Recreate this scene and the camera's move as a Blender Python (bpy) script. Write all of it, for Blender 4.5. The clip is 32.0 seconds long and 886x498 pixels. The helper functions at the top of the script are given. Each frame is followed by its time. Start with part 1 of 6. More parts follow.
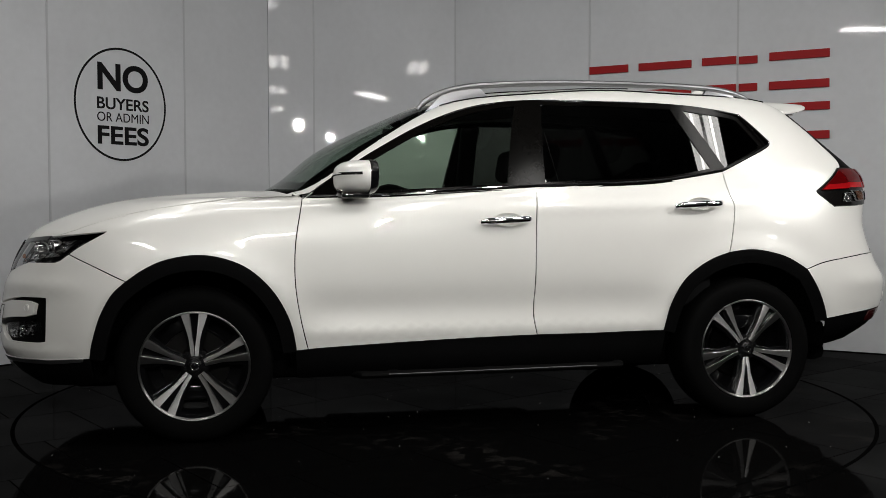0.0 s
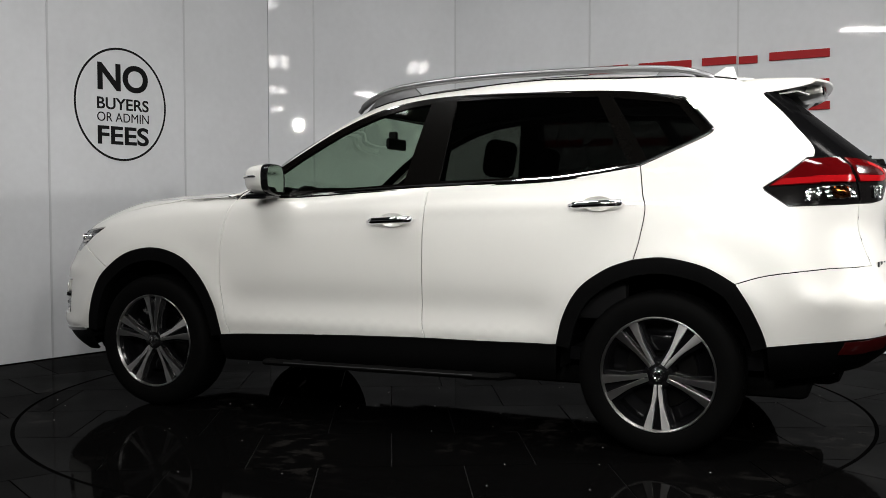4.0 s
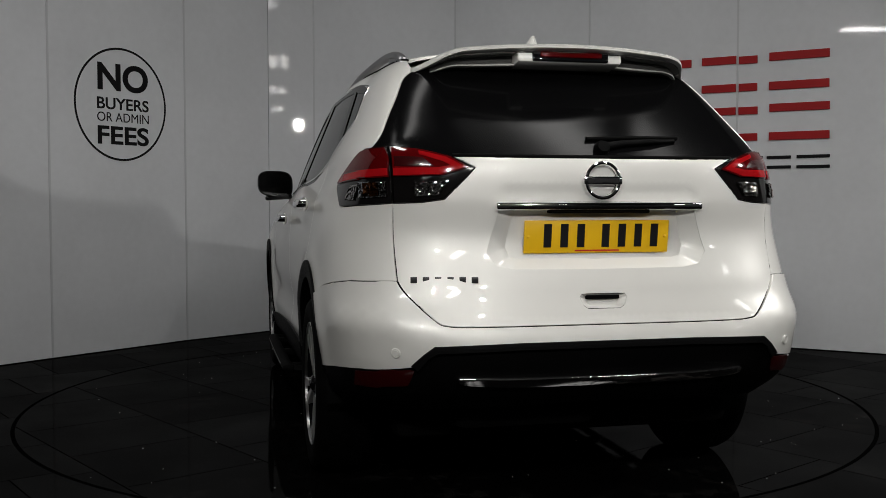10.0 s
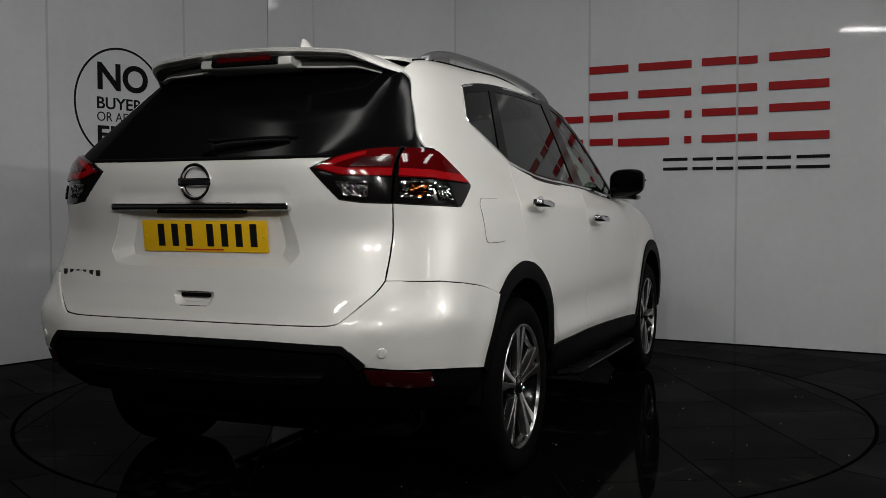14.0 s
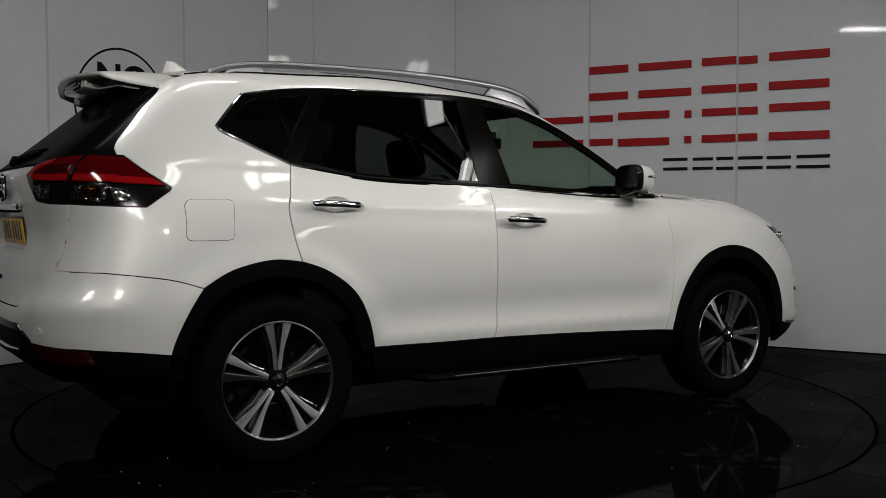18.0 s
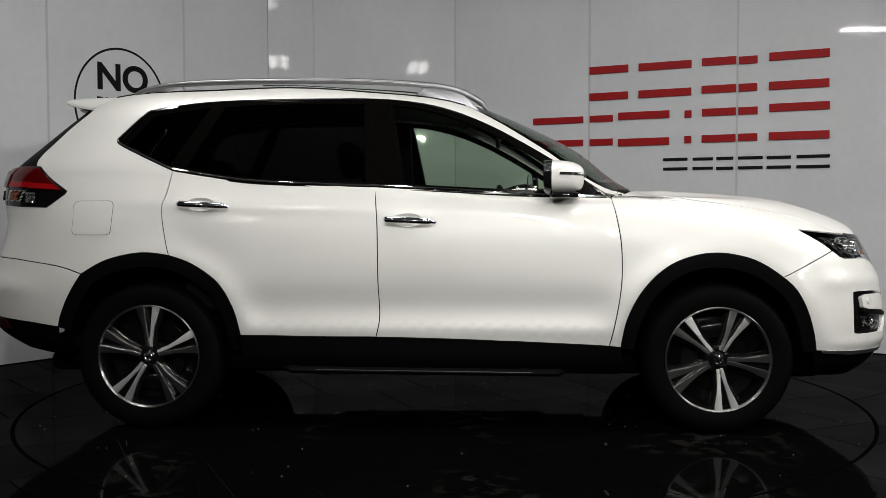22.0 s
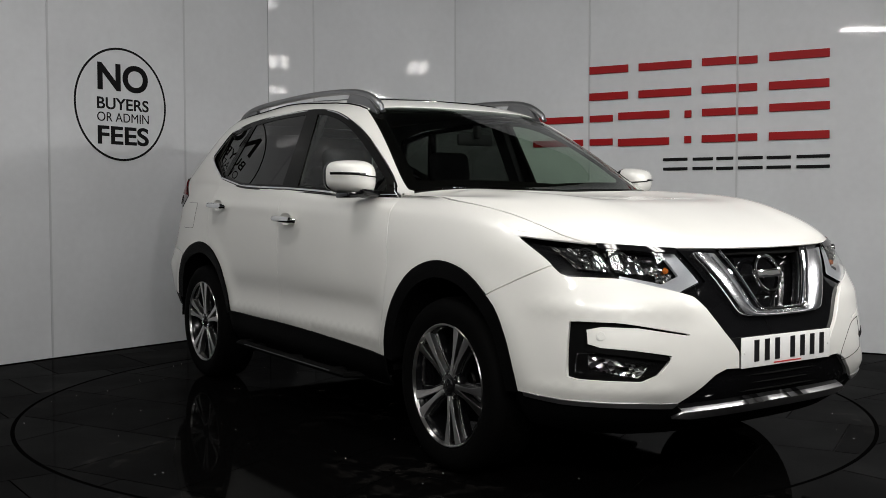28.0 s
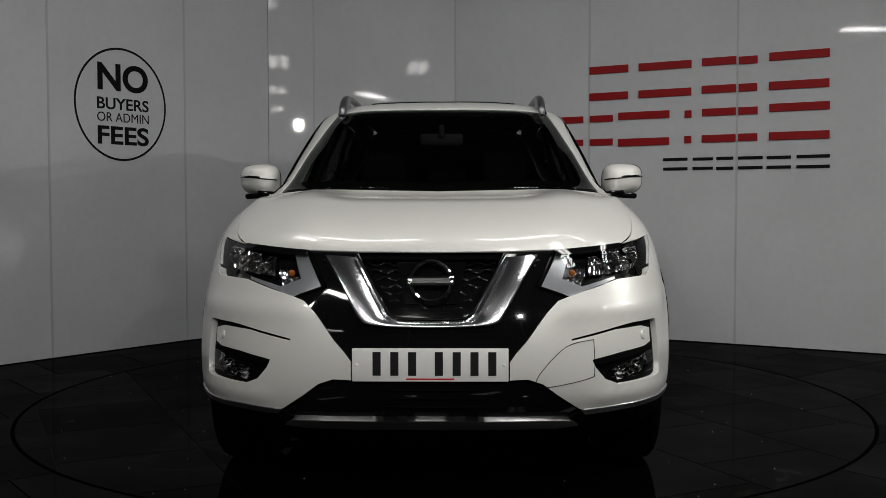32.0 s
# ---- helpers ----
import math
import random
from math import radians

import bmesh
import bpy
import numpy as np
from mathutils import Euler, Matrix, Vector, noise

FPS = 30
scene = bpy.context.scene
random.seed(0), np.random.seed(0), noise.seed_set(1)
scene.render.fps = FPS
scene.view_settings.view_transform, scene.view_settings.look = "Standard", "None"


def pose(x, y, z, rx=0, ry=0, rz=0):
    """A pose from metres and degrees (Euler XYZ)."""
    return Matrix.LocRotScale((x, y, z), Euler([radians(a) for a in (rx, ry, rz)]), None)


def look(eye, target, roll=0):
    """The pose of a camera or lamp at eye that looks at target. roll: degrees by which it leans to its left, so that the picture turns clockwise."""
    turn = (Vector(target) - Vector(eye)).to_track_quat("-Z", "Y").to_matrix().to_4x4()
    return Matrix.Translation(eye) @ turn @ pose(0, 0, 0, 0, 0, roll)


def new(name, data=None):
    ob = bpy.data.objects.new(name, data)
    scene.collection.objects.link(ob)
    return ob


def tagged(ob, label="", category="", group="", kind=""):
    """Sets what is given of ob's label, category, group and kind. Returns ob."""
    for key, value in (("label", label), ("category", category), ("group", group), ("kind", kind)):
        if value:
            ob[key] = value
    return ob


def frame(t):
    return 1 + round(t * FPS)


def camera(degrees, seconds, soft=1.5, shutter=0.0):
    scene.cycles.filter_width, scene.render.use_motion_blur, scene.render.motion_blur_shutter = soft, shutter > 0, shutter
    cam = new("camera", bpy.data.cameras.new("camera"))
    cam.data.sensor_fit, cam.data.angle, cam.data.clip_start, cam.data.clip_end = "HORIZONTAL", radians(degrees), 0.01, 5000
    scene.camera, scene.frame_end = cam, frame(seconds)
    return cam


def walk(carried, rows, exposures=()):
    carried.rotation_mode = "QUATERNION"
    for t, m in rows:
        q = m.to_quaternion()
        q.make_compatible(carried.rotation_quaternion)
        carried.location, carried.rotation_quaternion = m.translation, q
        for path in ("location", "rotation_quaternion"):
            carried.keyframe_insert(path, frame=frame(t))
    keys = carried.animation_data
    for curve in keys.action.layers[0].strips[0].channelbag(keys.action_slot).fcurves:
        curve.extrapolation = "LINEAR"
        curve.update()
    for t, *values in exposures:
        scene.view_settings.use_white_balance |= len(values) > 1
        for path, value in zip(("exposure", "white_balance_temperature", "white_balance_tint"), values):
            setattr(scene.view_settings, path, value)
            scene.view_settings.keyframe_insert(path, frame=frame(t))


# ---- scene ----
cam = camera(48.7, 32.0, soft=0.85)
EYE = Vector((0.0, -5.504, 1.067))
AIM = EYE + Vector((-0.00127, 0.99908, -0.04278))
EXPOSURES = [(0.0, -0.46), (3.0, 0.02), (6.0, 0.17), (7.0, 0.0), (9.0, -0.62), (11.0, -0.99), (13.0, -1.1), (14.0, -1.03), (17.0, -1.07), (20.0, -0.73), (24.0, -0.03), (28.0, -0.23), (29.0, -0.41), (30.0, -0.52), (32.0, -1.02)]
walk(cam, [(0.0, look(EYE, AIM, -0.08)), (32.0, look(EYE, AIM, -0.08))], EXPOSURES)


def turn(t):
    """Heading of the turntable in degrees at t seconds: it turns steadily clockwise."""
    return 191.4 - 8.825 * t


def table_pose(t):
    return pose(0, 0, 0, 0, 0, turn(t))


def car_pose(t):
    return table_pose(t) @ pose(-0.028, -0.0075, 0)


# ---- world and lamps ----
world = bpy.data.worlds.new("world")
scene.world = world
world.use_nodes = True
world.node_tree.nodes["Background"].inputs["Color"].default_value = (0.02, 0.02, 0.022, 1)
world.node_tree.nodes["Background"].inputs["Strength"].default_value = 0.3
# battens: place and turn; the first seven light the booth, the rest glow on in the hall
BATTENS = [(1.9, -2.9, -38), (3.1, -1.7, -45), (0.84, -3.5, -84), (5.6, -4.3, -45), (-2.4, -6.2, -60), (8.0, -6.8, -45), (0.6, -7.5, -60), (3.6, -9.0, -60), (-3.6, -9.5, -60)]
BATTEN_Z = 3.3
BATTEN_W = {3.1: 9, -2.4: 50, 0.84: 12, 1.9: 14, 0.6: 48}
BATTEN_H = {-2.4: 3.95}
# unseen fill lamps added high above the booth and turntable: place, turn, power
FILL_LAMPS = [(-2.2, -1.2, 45, 2), (-0.8, -1.1, 15, 7), (0.9, -1.1, -15, 9), (2.3, -1.2, -30, 5)]
FILL_Z = 4.05
# one unseen fill lamp, added and tilted towards the car: its pose and power
SIDE_FILL, SIDE_FILL_W = look(Vector((-2.2, -1.5, 4.5)), Vector((0.4, -0.2, 0.6))), 56


FLOODS = [(4.0, -2.1, 2.4), (-0.4, -5.5, 2.3), (1.2, -5.4, 2.3)]
FLOOD_AIM = {4.0: (-3.5, -2.0, 1.3)}
FLOOD_W = {4.0: 78, -0.4: 12, 1.2: 8}


def lamp(name, m, power, sx, sy, color):
    li = bpy.data.lights.new(name, "AREA")
    li.shape, li.size, li.size_y, li.energy, li.color = "RECTANGLE", sx, sy, power, color
    ob = new(name, li)
    ob.matrix_world = m
    return ob


for bx, by, ba in BATTENS[:7]:
    for dy in (-0.085, 0.085):
        lamp("batten_and_fill_light", pose(bx, by, BATTEN_H.get(bx, BATTEN_Z) - 0.062, 0, 0, ba) @ pose(0, dy, 0), BATTEN_W.get(bx, 9), 1.2, 0.14, (1.0, 0.98, 0.945))
for bx, by, ba, power in FILL_LAMPS:
    lamp("batten_and_fill_light", pose(bx, by, FILL_Z - 0.062, 0, 0, ba), power * 2, 1.2, 0.2, (1.0, 0.985, 0.96))
lamp("side_fill_light", SIDE_FILL @ pose(0, 0, -0.062), SIDE_FILL_W, 1.2, 0.2, (1.0, 0.985, 0.96))
for fx, fy, fz in FLOODS:
    goal = Vector(FLOOD_AIM.get(fx, (0, 0.8, 0.9)))
    d = (goal - Vector((fx, fy, fz))).normalized()
    beam = lamp("flood_light_beam", look(Vector((fx, fy, fz)) + d * 0.09, goal), FLOOD_W[fx], 0.16 if fx > 2 else 0.08, 0.14 if fx > 2 else 0.06, (1.0, 0.985, 0.955))
    beam.data.spread = radians(180 if fx > 2 else 80)


# ---- materials ----
def material(name, color, rough=0.5, metal=0.0, spec=0.5, coat=0.0, vary=0.06, scale=6.0, bump=0.0, bump_scale=40.0, rand=0.0, rough_vary=0.0):
    """Principled material with two scales of variation in colour, roughness and relief."""
    m = bpy.data.materials.new(name)
    m.use_nodes = True
    nt = m.node_tree
    b = nt.nodes["Principled BSDF"]
    b.inputs["Roughness"].default_value, b.inputs["Metallic"].default_value = rough, metal
    b.inputs["Specular IOR Level"].default_value = spec
    b.inputs["Coat Weight"].default_value, b.inputs["Coat Roughness"].default_value = coat, 0.02
    co = nt.nodes.new("ShaderNodeTexCoord")
    n1, n2 = nt.nodes.new("ShaderNodeTexNoise"), nt.nodes.new("ShaderNodeTexNoise")
    n1.inputs["Scale"].default_value, n2.inputs["Scale"].default_value = scale, scale * 14
    n1.inputs["Detail"].default_value = n2.inputs["Detail"].default_value = 4
    for n in (n1, n2):
        nt.links.new(co.outputs["Object"], n.inputs["Vector"])
    add = nt.nodes.new("ShaderNodeMath")
    add.operation = "MULTIPLY_ADD"
    nt.links.new(n2.outputs["Fac"], add.inputs[0])
    add.inputs[1].default_value = 0.4
    nt.links.new(n1.outputs["Fac"], add.inputs[2])
    mr = nt.nodes.new("ShaderNodeMapRange")
    mr.inputs["From Min"].default_value, mr.inputs["From Max"].default_value = 0.4, 1.0
    mr.inputs["To Min"].default_value, mr.inputs["To Max"].default_value = 1 - vary, 1 + vary
    nt.links.new(add.outputs[0], mr.inputs["Value"])
    val = mr.outputs["Result"]
    if rand:
        oi, rr = nt.nodes.new("ShaderNodeObjectInfo"), nt.nodes.new("ShaderNodeMapRange")
        rr.inputs["To Min"].default_value, rr.inputs["To Max"].default_value = 1 - rand, 1 + rand
        nt.links.new(oi.outputs["Random"], rr.inputs["Value"])
        mm = nt.nodes.new("ShaderNodeMath")
        mm.operation = "MULTIPLY"
        nt.links.new(val, mm.inputs[0]), nt.links.new(rr.outputs["Result"], mm.inputs[1])
        val = mm.outputs[0]
    mix = nt.nodes.new("ShaderNodeVectorMath")
    mix.operation = "SCALE"
    mix.inputs[0].default_value = color
    nt.links.new(val, mix.inputs["Scale"])
    nt.links.new(mix.outputs[0], b.inputs["Base Color"])
    if rough_vary:
        rv = nt.nodes.new("ShaderNodeMapRange")
        rv.inputs["From Min"].default_value, rv.inputs["From Max"].default_value = 0.4, 1.0
        rv.inputs["To Min"].default_value, rv.inputs["To Max"].default_value = rough * (1 - rough_vary), rough * (1 + rough_vary)
        nt.links.new(add.outputs[0], rv.inputs["Value"])
        nt.links.new(rv.outputs["Result"], b.inputs["Roughness"])
    if bump:
        n3, bp = nt.nodes.new("ShaderNodeTexNoise"), nt.nodes.new("ShaderNodeBump")
        n3.inputs["Scale"].default_value, n3.inputs["Detail"].default_value = bump_scale, 3
        nt.links.new(co.outputs["Object"], n3.inputs["Vector"])
        bp.inputs["Strength"].default_value, bp.inputs["Distance"].default_value = bump, 0.01
        nt.links.new(n3.outputs["Fac"], bp.inputs["Height"])
        nt.links.new(bp.outputs["Normal"], b.inputs["Normal"])
    return m


def glass(name, tint, mirror=0.045, rough=0.0):
    """Thin tinted pane: sees through with a tint, mirrors by its angle."""
    m = bpy.data.materials.new(name)
    m.use_nodes = True
    nt = m.node_tree
    nt.nodes.remove(nt.nodes["Principled BSDF"])
    tr, gl, lw, pw, ad, mx = [nt.nodes.new(k) for k in ("ShaderNodeBsdfTransparent", "ShaderNodeBsdfGlossy", "ShaderNodeLayerWeight", "ShaderNodeMath", "ShaderNodeMath", "ShaderNodeMixShader")]
    tr.inputs["Color"].default_value = (*tint, 1)
    gl.inputs["Roughness"].default_value = rough
    lw.inputs["Blend"].default_value = 0.5
    pw.operation, ad.operation = "POWER", "MULTIPLY_ADD"
    pw.inputs[1].default_value, ad.inputs[1].default_value, ad.inputs[2].default_value = 5.0, 0.9, mirror
    nt.links.new(lw.outputs["Facing"], pw.inputs[0]), nt.links.new(pw.outputs[0], ad.inputs[0])
    nt.links.new(ad.outputs[0], mx.inputs[0]), nt.links.new(tr.outputs[0], mx.inputs[1]), nt.links.new(gl.outputs[0], mx.inputs[2])
    nt.links.new(mx.outputs[0], nt.nodes["Material Output"].inputs["Surface"])
    return m


def dark_glass(name, mirror, edge):
    """Nearly black privacy glass with a weak mirror that grows towards its edges."""
    m = bpy.data.materials.new(name)
    m.use_nodes = True
    nt = m.node_tree
    nt.nodes.remove(nt.nodes["Principled BSDF"])
    df, gl, lw, pw, ad, mx = [nt.nodes.new(k) for k in ("ShaderNodeBsdfDiffuse", "ShaderNodeBsdfGlossy", "ShaderNodeLayerWeight", "ShaderNodeMath", "ShaderNodeMath", "ShaderNodeMixShader")]
    df.inputs["Color"].default_value = (0.0025, 0.0025, 0.0027, 1)
    gl.inputs["Roughness"].default_value, lw.inputs["Blend"].default_value = 0.13, 0.5
    pw.operation, ad.operation = "POWER", "MULTIPLY_ADD"
    pw.inputs[1].default_value, ad.inputs[1].default_value, ad.inputs[2].default_value = 5.0, edge, mirror
    for a, b in ((lw.outputs["Facing"], pw.inputs[0]), (pw.outputs[0], ad.inputs[0]), (ad.outputs[0], mx.inputs[0]), (df.outputs[0], mx.inputs[1]), (gl.outputs[0], mx.inputs[2]), (mx.outputs[0], nt.nodes["Material Output"].inputs["Surface"])):
        nt.links.new(a, b)
    return m


def glow(name, color, strength):
    m = bpy.data.materials.new(name)
    m.use_nodes = True
    b = m.node_tree.nodes["Principled BSDF"]
    b.inputs["Base Color"].default_value = (*color, 1)
    b.inputs["Emission Color"].default_value = (*color, 1)
    b.inputs["Emission Strength"].default_value = strength
    return m


def polished(name, color, amount):
    """Dark polished slate: a dull body under an uneven polish."""
    m = bpy.data.materials.new(name)
    m.use_nodes = True
    nt = m.node_tree
    nt.nodes.remove(nt.nodes["Principled BSDF"])
    df, gl, mx, co, n1, n2, r1, r2, oi, ro, mu, bp = [nt.nodes.new(k) for k in ("ShaderNodeBsdfDiffuse", "ShaderNodeBsdfGlossy", "ShaderNodeMixShader", "ShaderNodeTexCoord", "ShaderNodeTexNoise", "ShaderNodeTexNoise", "ShaderNodeMapRange", "ShaderNodeMapRange", "ShaderNodeObjectInfo", "ShaderNodeMapRange", "ShaderNodeMath", "ShaderNodeBump")]
    # dried marks: pale blotches gathered in a few places
    s1, s2, m1, m2, mk, cm = [nt.nodes.new(k) for k in ("ShaderNodeTexNoise", "ShaderNodeTexNoise", "ShaderNodeMapRange", "ShaderNodeMapRange", "ShaderNodeMath", "ShaderNodeMix")]
    s1.inputs["Scale"].default_value, s1.inputs["Detail"].default_value, s2.inputs["Scale"].default_value = 11.0, 3, 1.1
    m1.inputs["From Min"].default_value, m1.inputs["From Max"].default_value = 0.52, 0.60
    m2.inputs["From Min"].default_value, m2.inputs["From Max"].default_value = 0.50, 0.66
    mk.operation, cm.data_type = "MULTIPLY", "RGBA"
    cm.inputs[6].default_value, cm.inputs[7].default_value = (*color, 1), (0.011, 0.0102, 0.0095, 1)
    for a, b in ((co.outputs["Object"], s1.inputs["Vector"]), (co.outputs["Object"], s2.inputs["Vector"]), (s1.outputs["Fac"], m1.inputs["Value"]), (s2.outputs["Fac"], m2.inputs["Value"]), (m1.outputs[0], mk.inputs[0]), (m2.outputs[0], mk.inputs[1]), (mk.outputs[0], cm.inputs[0]), (cm.outputs[2], df.inputs["Color"])):
        nt.links.new(a, b)
    n1.inputs["Scale"].default_value, n2.inputs["Scale"].default_value = 2.2, 9.0
    n1.inputs["Detail"].default_value, n2.inputs["Detail"].default_value = 5, 4
    for n in (n1, n2):
        nt.links.new(co.outputs["Object"], n.inputs["Vector"])
    r1.inputs["From Min"].default_value, r1.inputs["From Max"].default_value = 0.3, 0.7
    r1.inputs["To Min"].default_value, r1.inputs["To Max"].default_value = amount * 0.75, amount * 1.2
    r2.inputs["To Min"].default_value, r2.inputs["To Max"].default_value = 0.015, 0.075
    ro.inputs["To Min"].default_value, ro.inputs["To Max"].default_value = 0.8, 1.2
    mu.operation = "MULTIPLY"
    lw, pw, ma, sh = [nt.nodes.new(k) for k in ("ShaderNodeLayerWeight", "ShaderNodeMath", "ShaderNodeMath", "ShaderNodeMath")]
    lw.inputs["Blend"].default_value = 0.5
    pw.operation, ma.operation, sh.operation = "POWER", "MULTIPLY_ADD", "MULTIPLY"
    pw.inputs[1].default_value, ma.inputs[1].default_value, ma.inputs[2].default_value = 5.0, 2.6, 0.32
    bp.inputs["Strength"].default_value, bp.inputs["Distance"].default_value = 0.02, 0.01
    for a, b in ((n1.outputs["Fac"], r1.inputs["Value"]), (n2.outputs["Fac"], r2.inputs["Value"]), (oi.outputs["Random"], ro.inputs["Value"]), (r1.outputs[0], mu.inputs[0]), (ro.outputs[0], mu.inputs[1]),
                 (mu.outputs[0], sh.inputs[0]), (lw.outputs["Facing"], pw.inputs[0]), (pw.outputs[0], ma.inputs[0]), (ma.outputs[0], sh.inputs[1]), (sh.outputs[0], mx.inputs[0]), (r2.outputs[0], gl.inputs["Roughness"]), (n2.outputs["Fac"], bp.inputs["Height"]), (bp.outputs[0], gl.inputs["Normal"]),
                 (df.outputs[0], mx.inputs[1]), (gl.outputs[0], mx.inputs[2]), (mx.outputs[0], nt.nodes["Material Output"].inputs["Surface"])):
        nt.links.new(a, b)
    return m


M_PAINT = material("pearl_white_paint", (0.71, 0.703, 0.672), rough=0.40, metal=0.14, spec=0.4, coat=0.8, vary=0.012, scale=1.5)
M_PLASTIC = material("black_textured_plastic", (0.002, 0.002, 0.0021), rough=0.5, spec=0.035, vary=0.2, scale=8, bump=0.15, bump_scale=500)
M_GLOSSBLACK = material("gloss_black_trim", (0.004, 0.004, 0.0045), rough=0.04, spec=0.5, vary=0.1)
M_REARGLASS = dark_glass("dark_tinted_rear_glass", 0.010, 0.12)
M_PILLAR = material("satin_black_pillar", (0.0022, 0.0020, 0.0018), rough=0.14, spec=0.07, vary=0.1)
# matte black for the edge ring: the open joint's shade as a colour
M_SLOT = bpy.data.materials.new("joint_shade_black")
M_SLOT.use_nodes = True
joint_black = M_SLOT.node_tree.nodes.new("ShaderNodeBsdfDiffuse")
joint_black.inputs["Color"].default_value = (0.0012, 0.0012, 0.0012, 1)
M_SLOT.node_tree.links.new(joint_black.outputs["BSDF"], M_SLOT.node_tree.nodes["Material Output"].inputs["Surface"])
M_SEAL = material("black_rubber_seal", (0.002, 0.002, 0.002), rough=0.7, spec=0.04, vary=0.2)
M_CHROME = material("chrome", (0.92, 0.92, 0.93), rough=0.06, metal=1.0, vary=0.03)
M_SOFTCHROME = material("soft_chrome", (0.80, 0.81, 0.84), rough=0.17, metal=1.0, vary=0.04)
M_SATIN = material("satin_aluminium", (0.52, 0.52, 0.53), rough=0.34, metal=1.0, vary=0.05, scale=10)
M_ALLOY = material("machined_alloy", (0.50, 0.495, 0.49), rough=0.34, metal=1.0, vary=0.04, scale=20)


def brushed(m, amount):
    """Lathe-turned metal: the sheen fans out from the wheel's own axis."""
    nt = m.node_tree
    b = nt.nodes["Principled BSDF"]
    co, cr, vt = [nt.nodes.new(k) for k in ("ShaderNodeTexCoord", "ShaderNodeVectorMath", "ShaderNodeVectorTransform")]
    cr.operation, cr.inputs[1].default_value = "MULTIPLY", (1, 1, 0)
    vt.vector_type, vt.convert_from, vt.convert_to = "VECTOR", "OBJECT", "WORLD"
    nt.links.new(co.outputs["Object"], cr.inputs[0]), nt.links.new(cr.outputs[0], vt.inputs[0]), nt.links.new(vt.outputs[0], b.inputs["Tangent"])
    b.inputs["Anisotropic"].default_value = amount


brushed(M_ALLOY, 0.92)
M_ALLOYDARK = material("dark_painted_alloy", (0.003, 0.003, 0.0034), rough=0.16, spec=0.4, metal=0.0, vary=0.1)
M_TRIMGLOSS = material("satin_black_trim", (0.004, 0.004, 0.0042), rough=0.22, spec=0.4, vary=0.1)
M_TYRE = material("tyre_rubber", (0.0018, 0.0018, 0.0018), rough=0.7, spec=0.03, vary=0.2, scale=12, bump=0.1, bump_scale=150)
M_DISCBRAKE = material("brake_disc_steel", (0.02, 0.0195, 0.019), rough=0.35, metal=1.0, vary=0.15)
M_RED = material("red_lamp_lens", (0.065, 0.0012, 0.0018), rough=0.05, spec=0.4, coat=0.0, vary=0.1)
M_REDDARK = material("dark_red_reflector", (0.026, 0.0012, 0.0016), rough=0.2, spec=0.5, coat=0.6, vary=0.15, scale=60)
M_REFLECTOR = material("silvered_lamp_bowl", (0.55, 0.545, 0.54), rough=0.10, metal=1.0, vary=0.05)
M_AMBER = material("amber_lens", (0.30, 0.08, 0.012), rough=0.2, spec=0.5, vary=0.1)
M_YELLOW = material("yellow_plate", (0.80, 0.47, 0.01), rough=0.35, vary=0.03)
M_WHITEPLATE = material("white_plate", (0.75, 0.75, 0.74), rough=0.35, vary=0.03)
M_INK = material("black_ink", (0.006, 0.006, 0.007), rough=0.4, vary=0.05)
M_REDINK = material("red_ink", (0.45, 0.02, 0.02), rough=0.4, vary=0.05)
M_FABRIC = material("dark_seat_cloth", (0.0045, 0.0045, 0.005), rough=0.9, spec=0.06, vary=0.25, scale=30, bump=0.3, bump_scale=300)
M_TRIM = material("dark_cabin_plastic", (0.005, 0.005, 0.0053), rough=0.6, spec=0.12, vary=0.15)
M_LINER = material("pale_headliner", (0.30, 0.29, 0.26), rough=0.9, spec=0.1, vary=0.05)
M_GLASS = glass("green_tinted_glass", (0.66, 0.76, 0.66))
M_WSGLASS = glass("windscreen_glass", (0.52, 0.60, 0.54))
M_PRIVACY = glass("dark_privacy_glass", (0.085, 0.09, 0.085))
M_LENS = glass("clear_lamp_lens", (0.93, 0.94, 0.95))
M_WALL = material("gloss_white_wall_panel", (0.60, 0.612, 0.63), rough=0.03, spec=0.25, vary=0.075, scale=1.3, bump=0.03, bump_scale=1.4)
M_JOINT = material("wall_joint_strip", (0.46, 0.47, 0.485), rough=0.35, vary=0.03)
M_TILE = polished("black_slate_tile", (0.0015, 0.00145, 0.00145), 0.034)
M_GROUT = material("dark_grout", (0.002, 0.002, 0.002), rough=0.7, spec=0.2, vary=0.2)
M_SIGNRED = material("red_acrylic_sign", (0.30, 0.006, 0.008), rough=0.45, spec=0.2, vary=0.04)
M_SIGNBLACK = material("black_vinyl_sign", (0.004, 0.004, 0.0045), rough=0.5, spec=0.12, vary=0.05)
M_CEIL = material("dark_ceiling", (0.06, 0.061, 0.064), rough=0.9, spec=0.1, vary=0.15, scale=1.0)
M_BACKWALL = material("dim_hall_wall", (0.28, 0.285, 0.30), rough=0.8, spec=0.2, vary=0.15, scale=0.8)
M_STEELPAINT = material("white_painted_steel", (0.7, 0.7, 0.7), rough=0.4, vary=0.03)
M_TUBE = glow("fluorescent_tube", (1.0, 0.97, 0.92), 25.0)
M_FILLPANEL = glow("fill_lamp_diffuser", (1.0, 0.98, 0.95), 5.0)
M_FLOOD = glow("flood_lamp_face", (1.0, 0.97, 0.93), 120.0)
M_DUST = material("white_dust", (0.7, 0.7, 0.68), rough=0.9, vary=0.1)


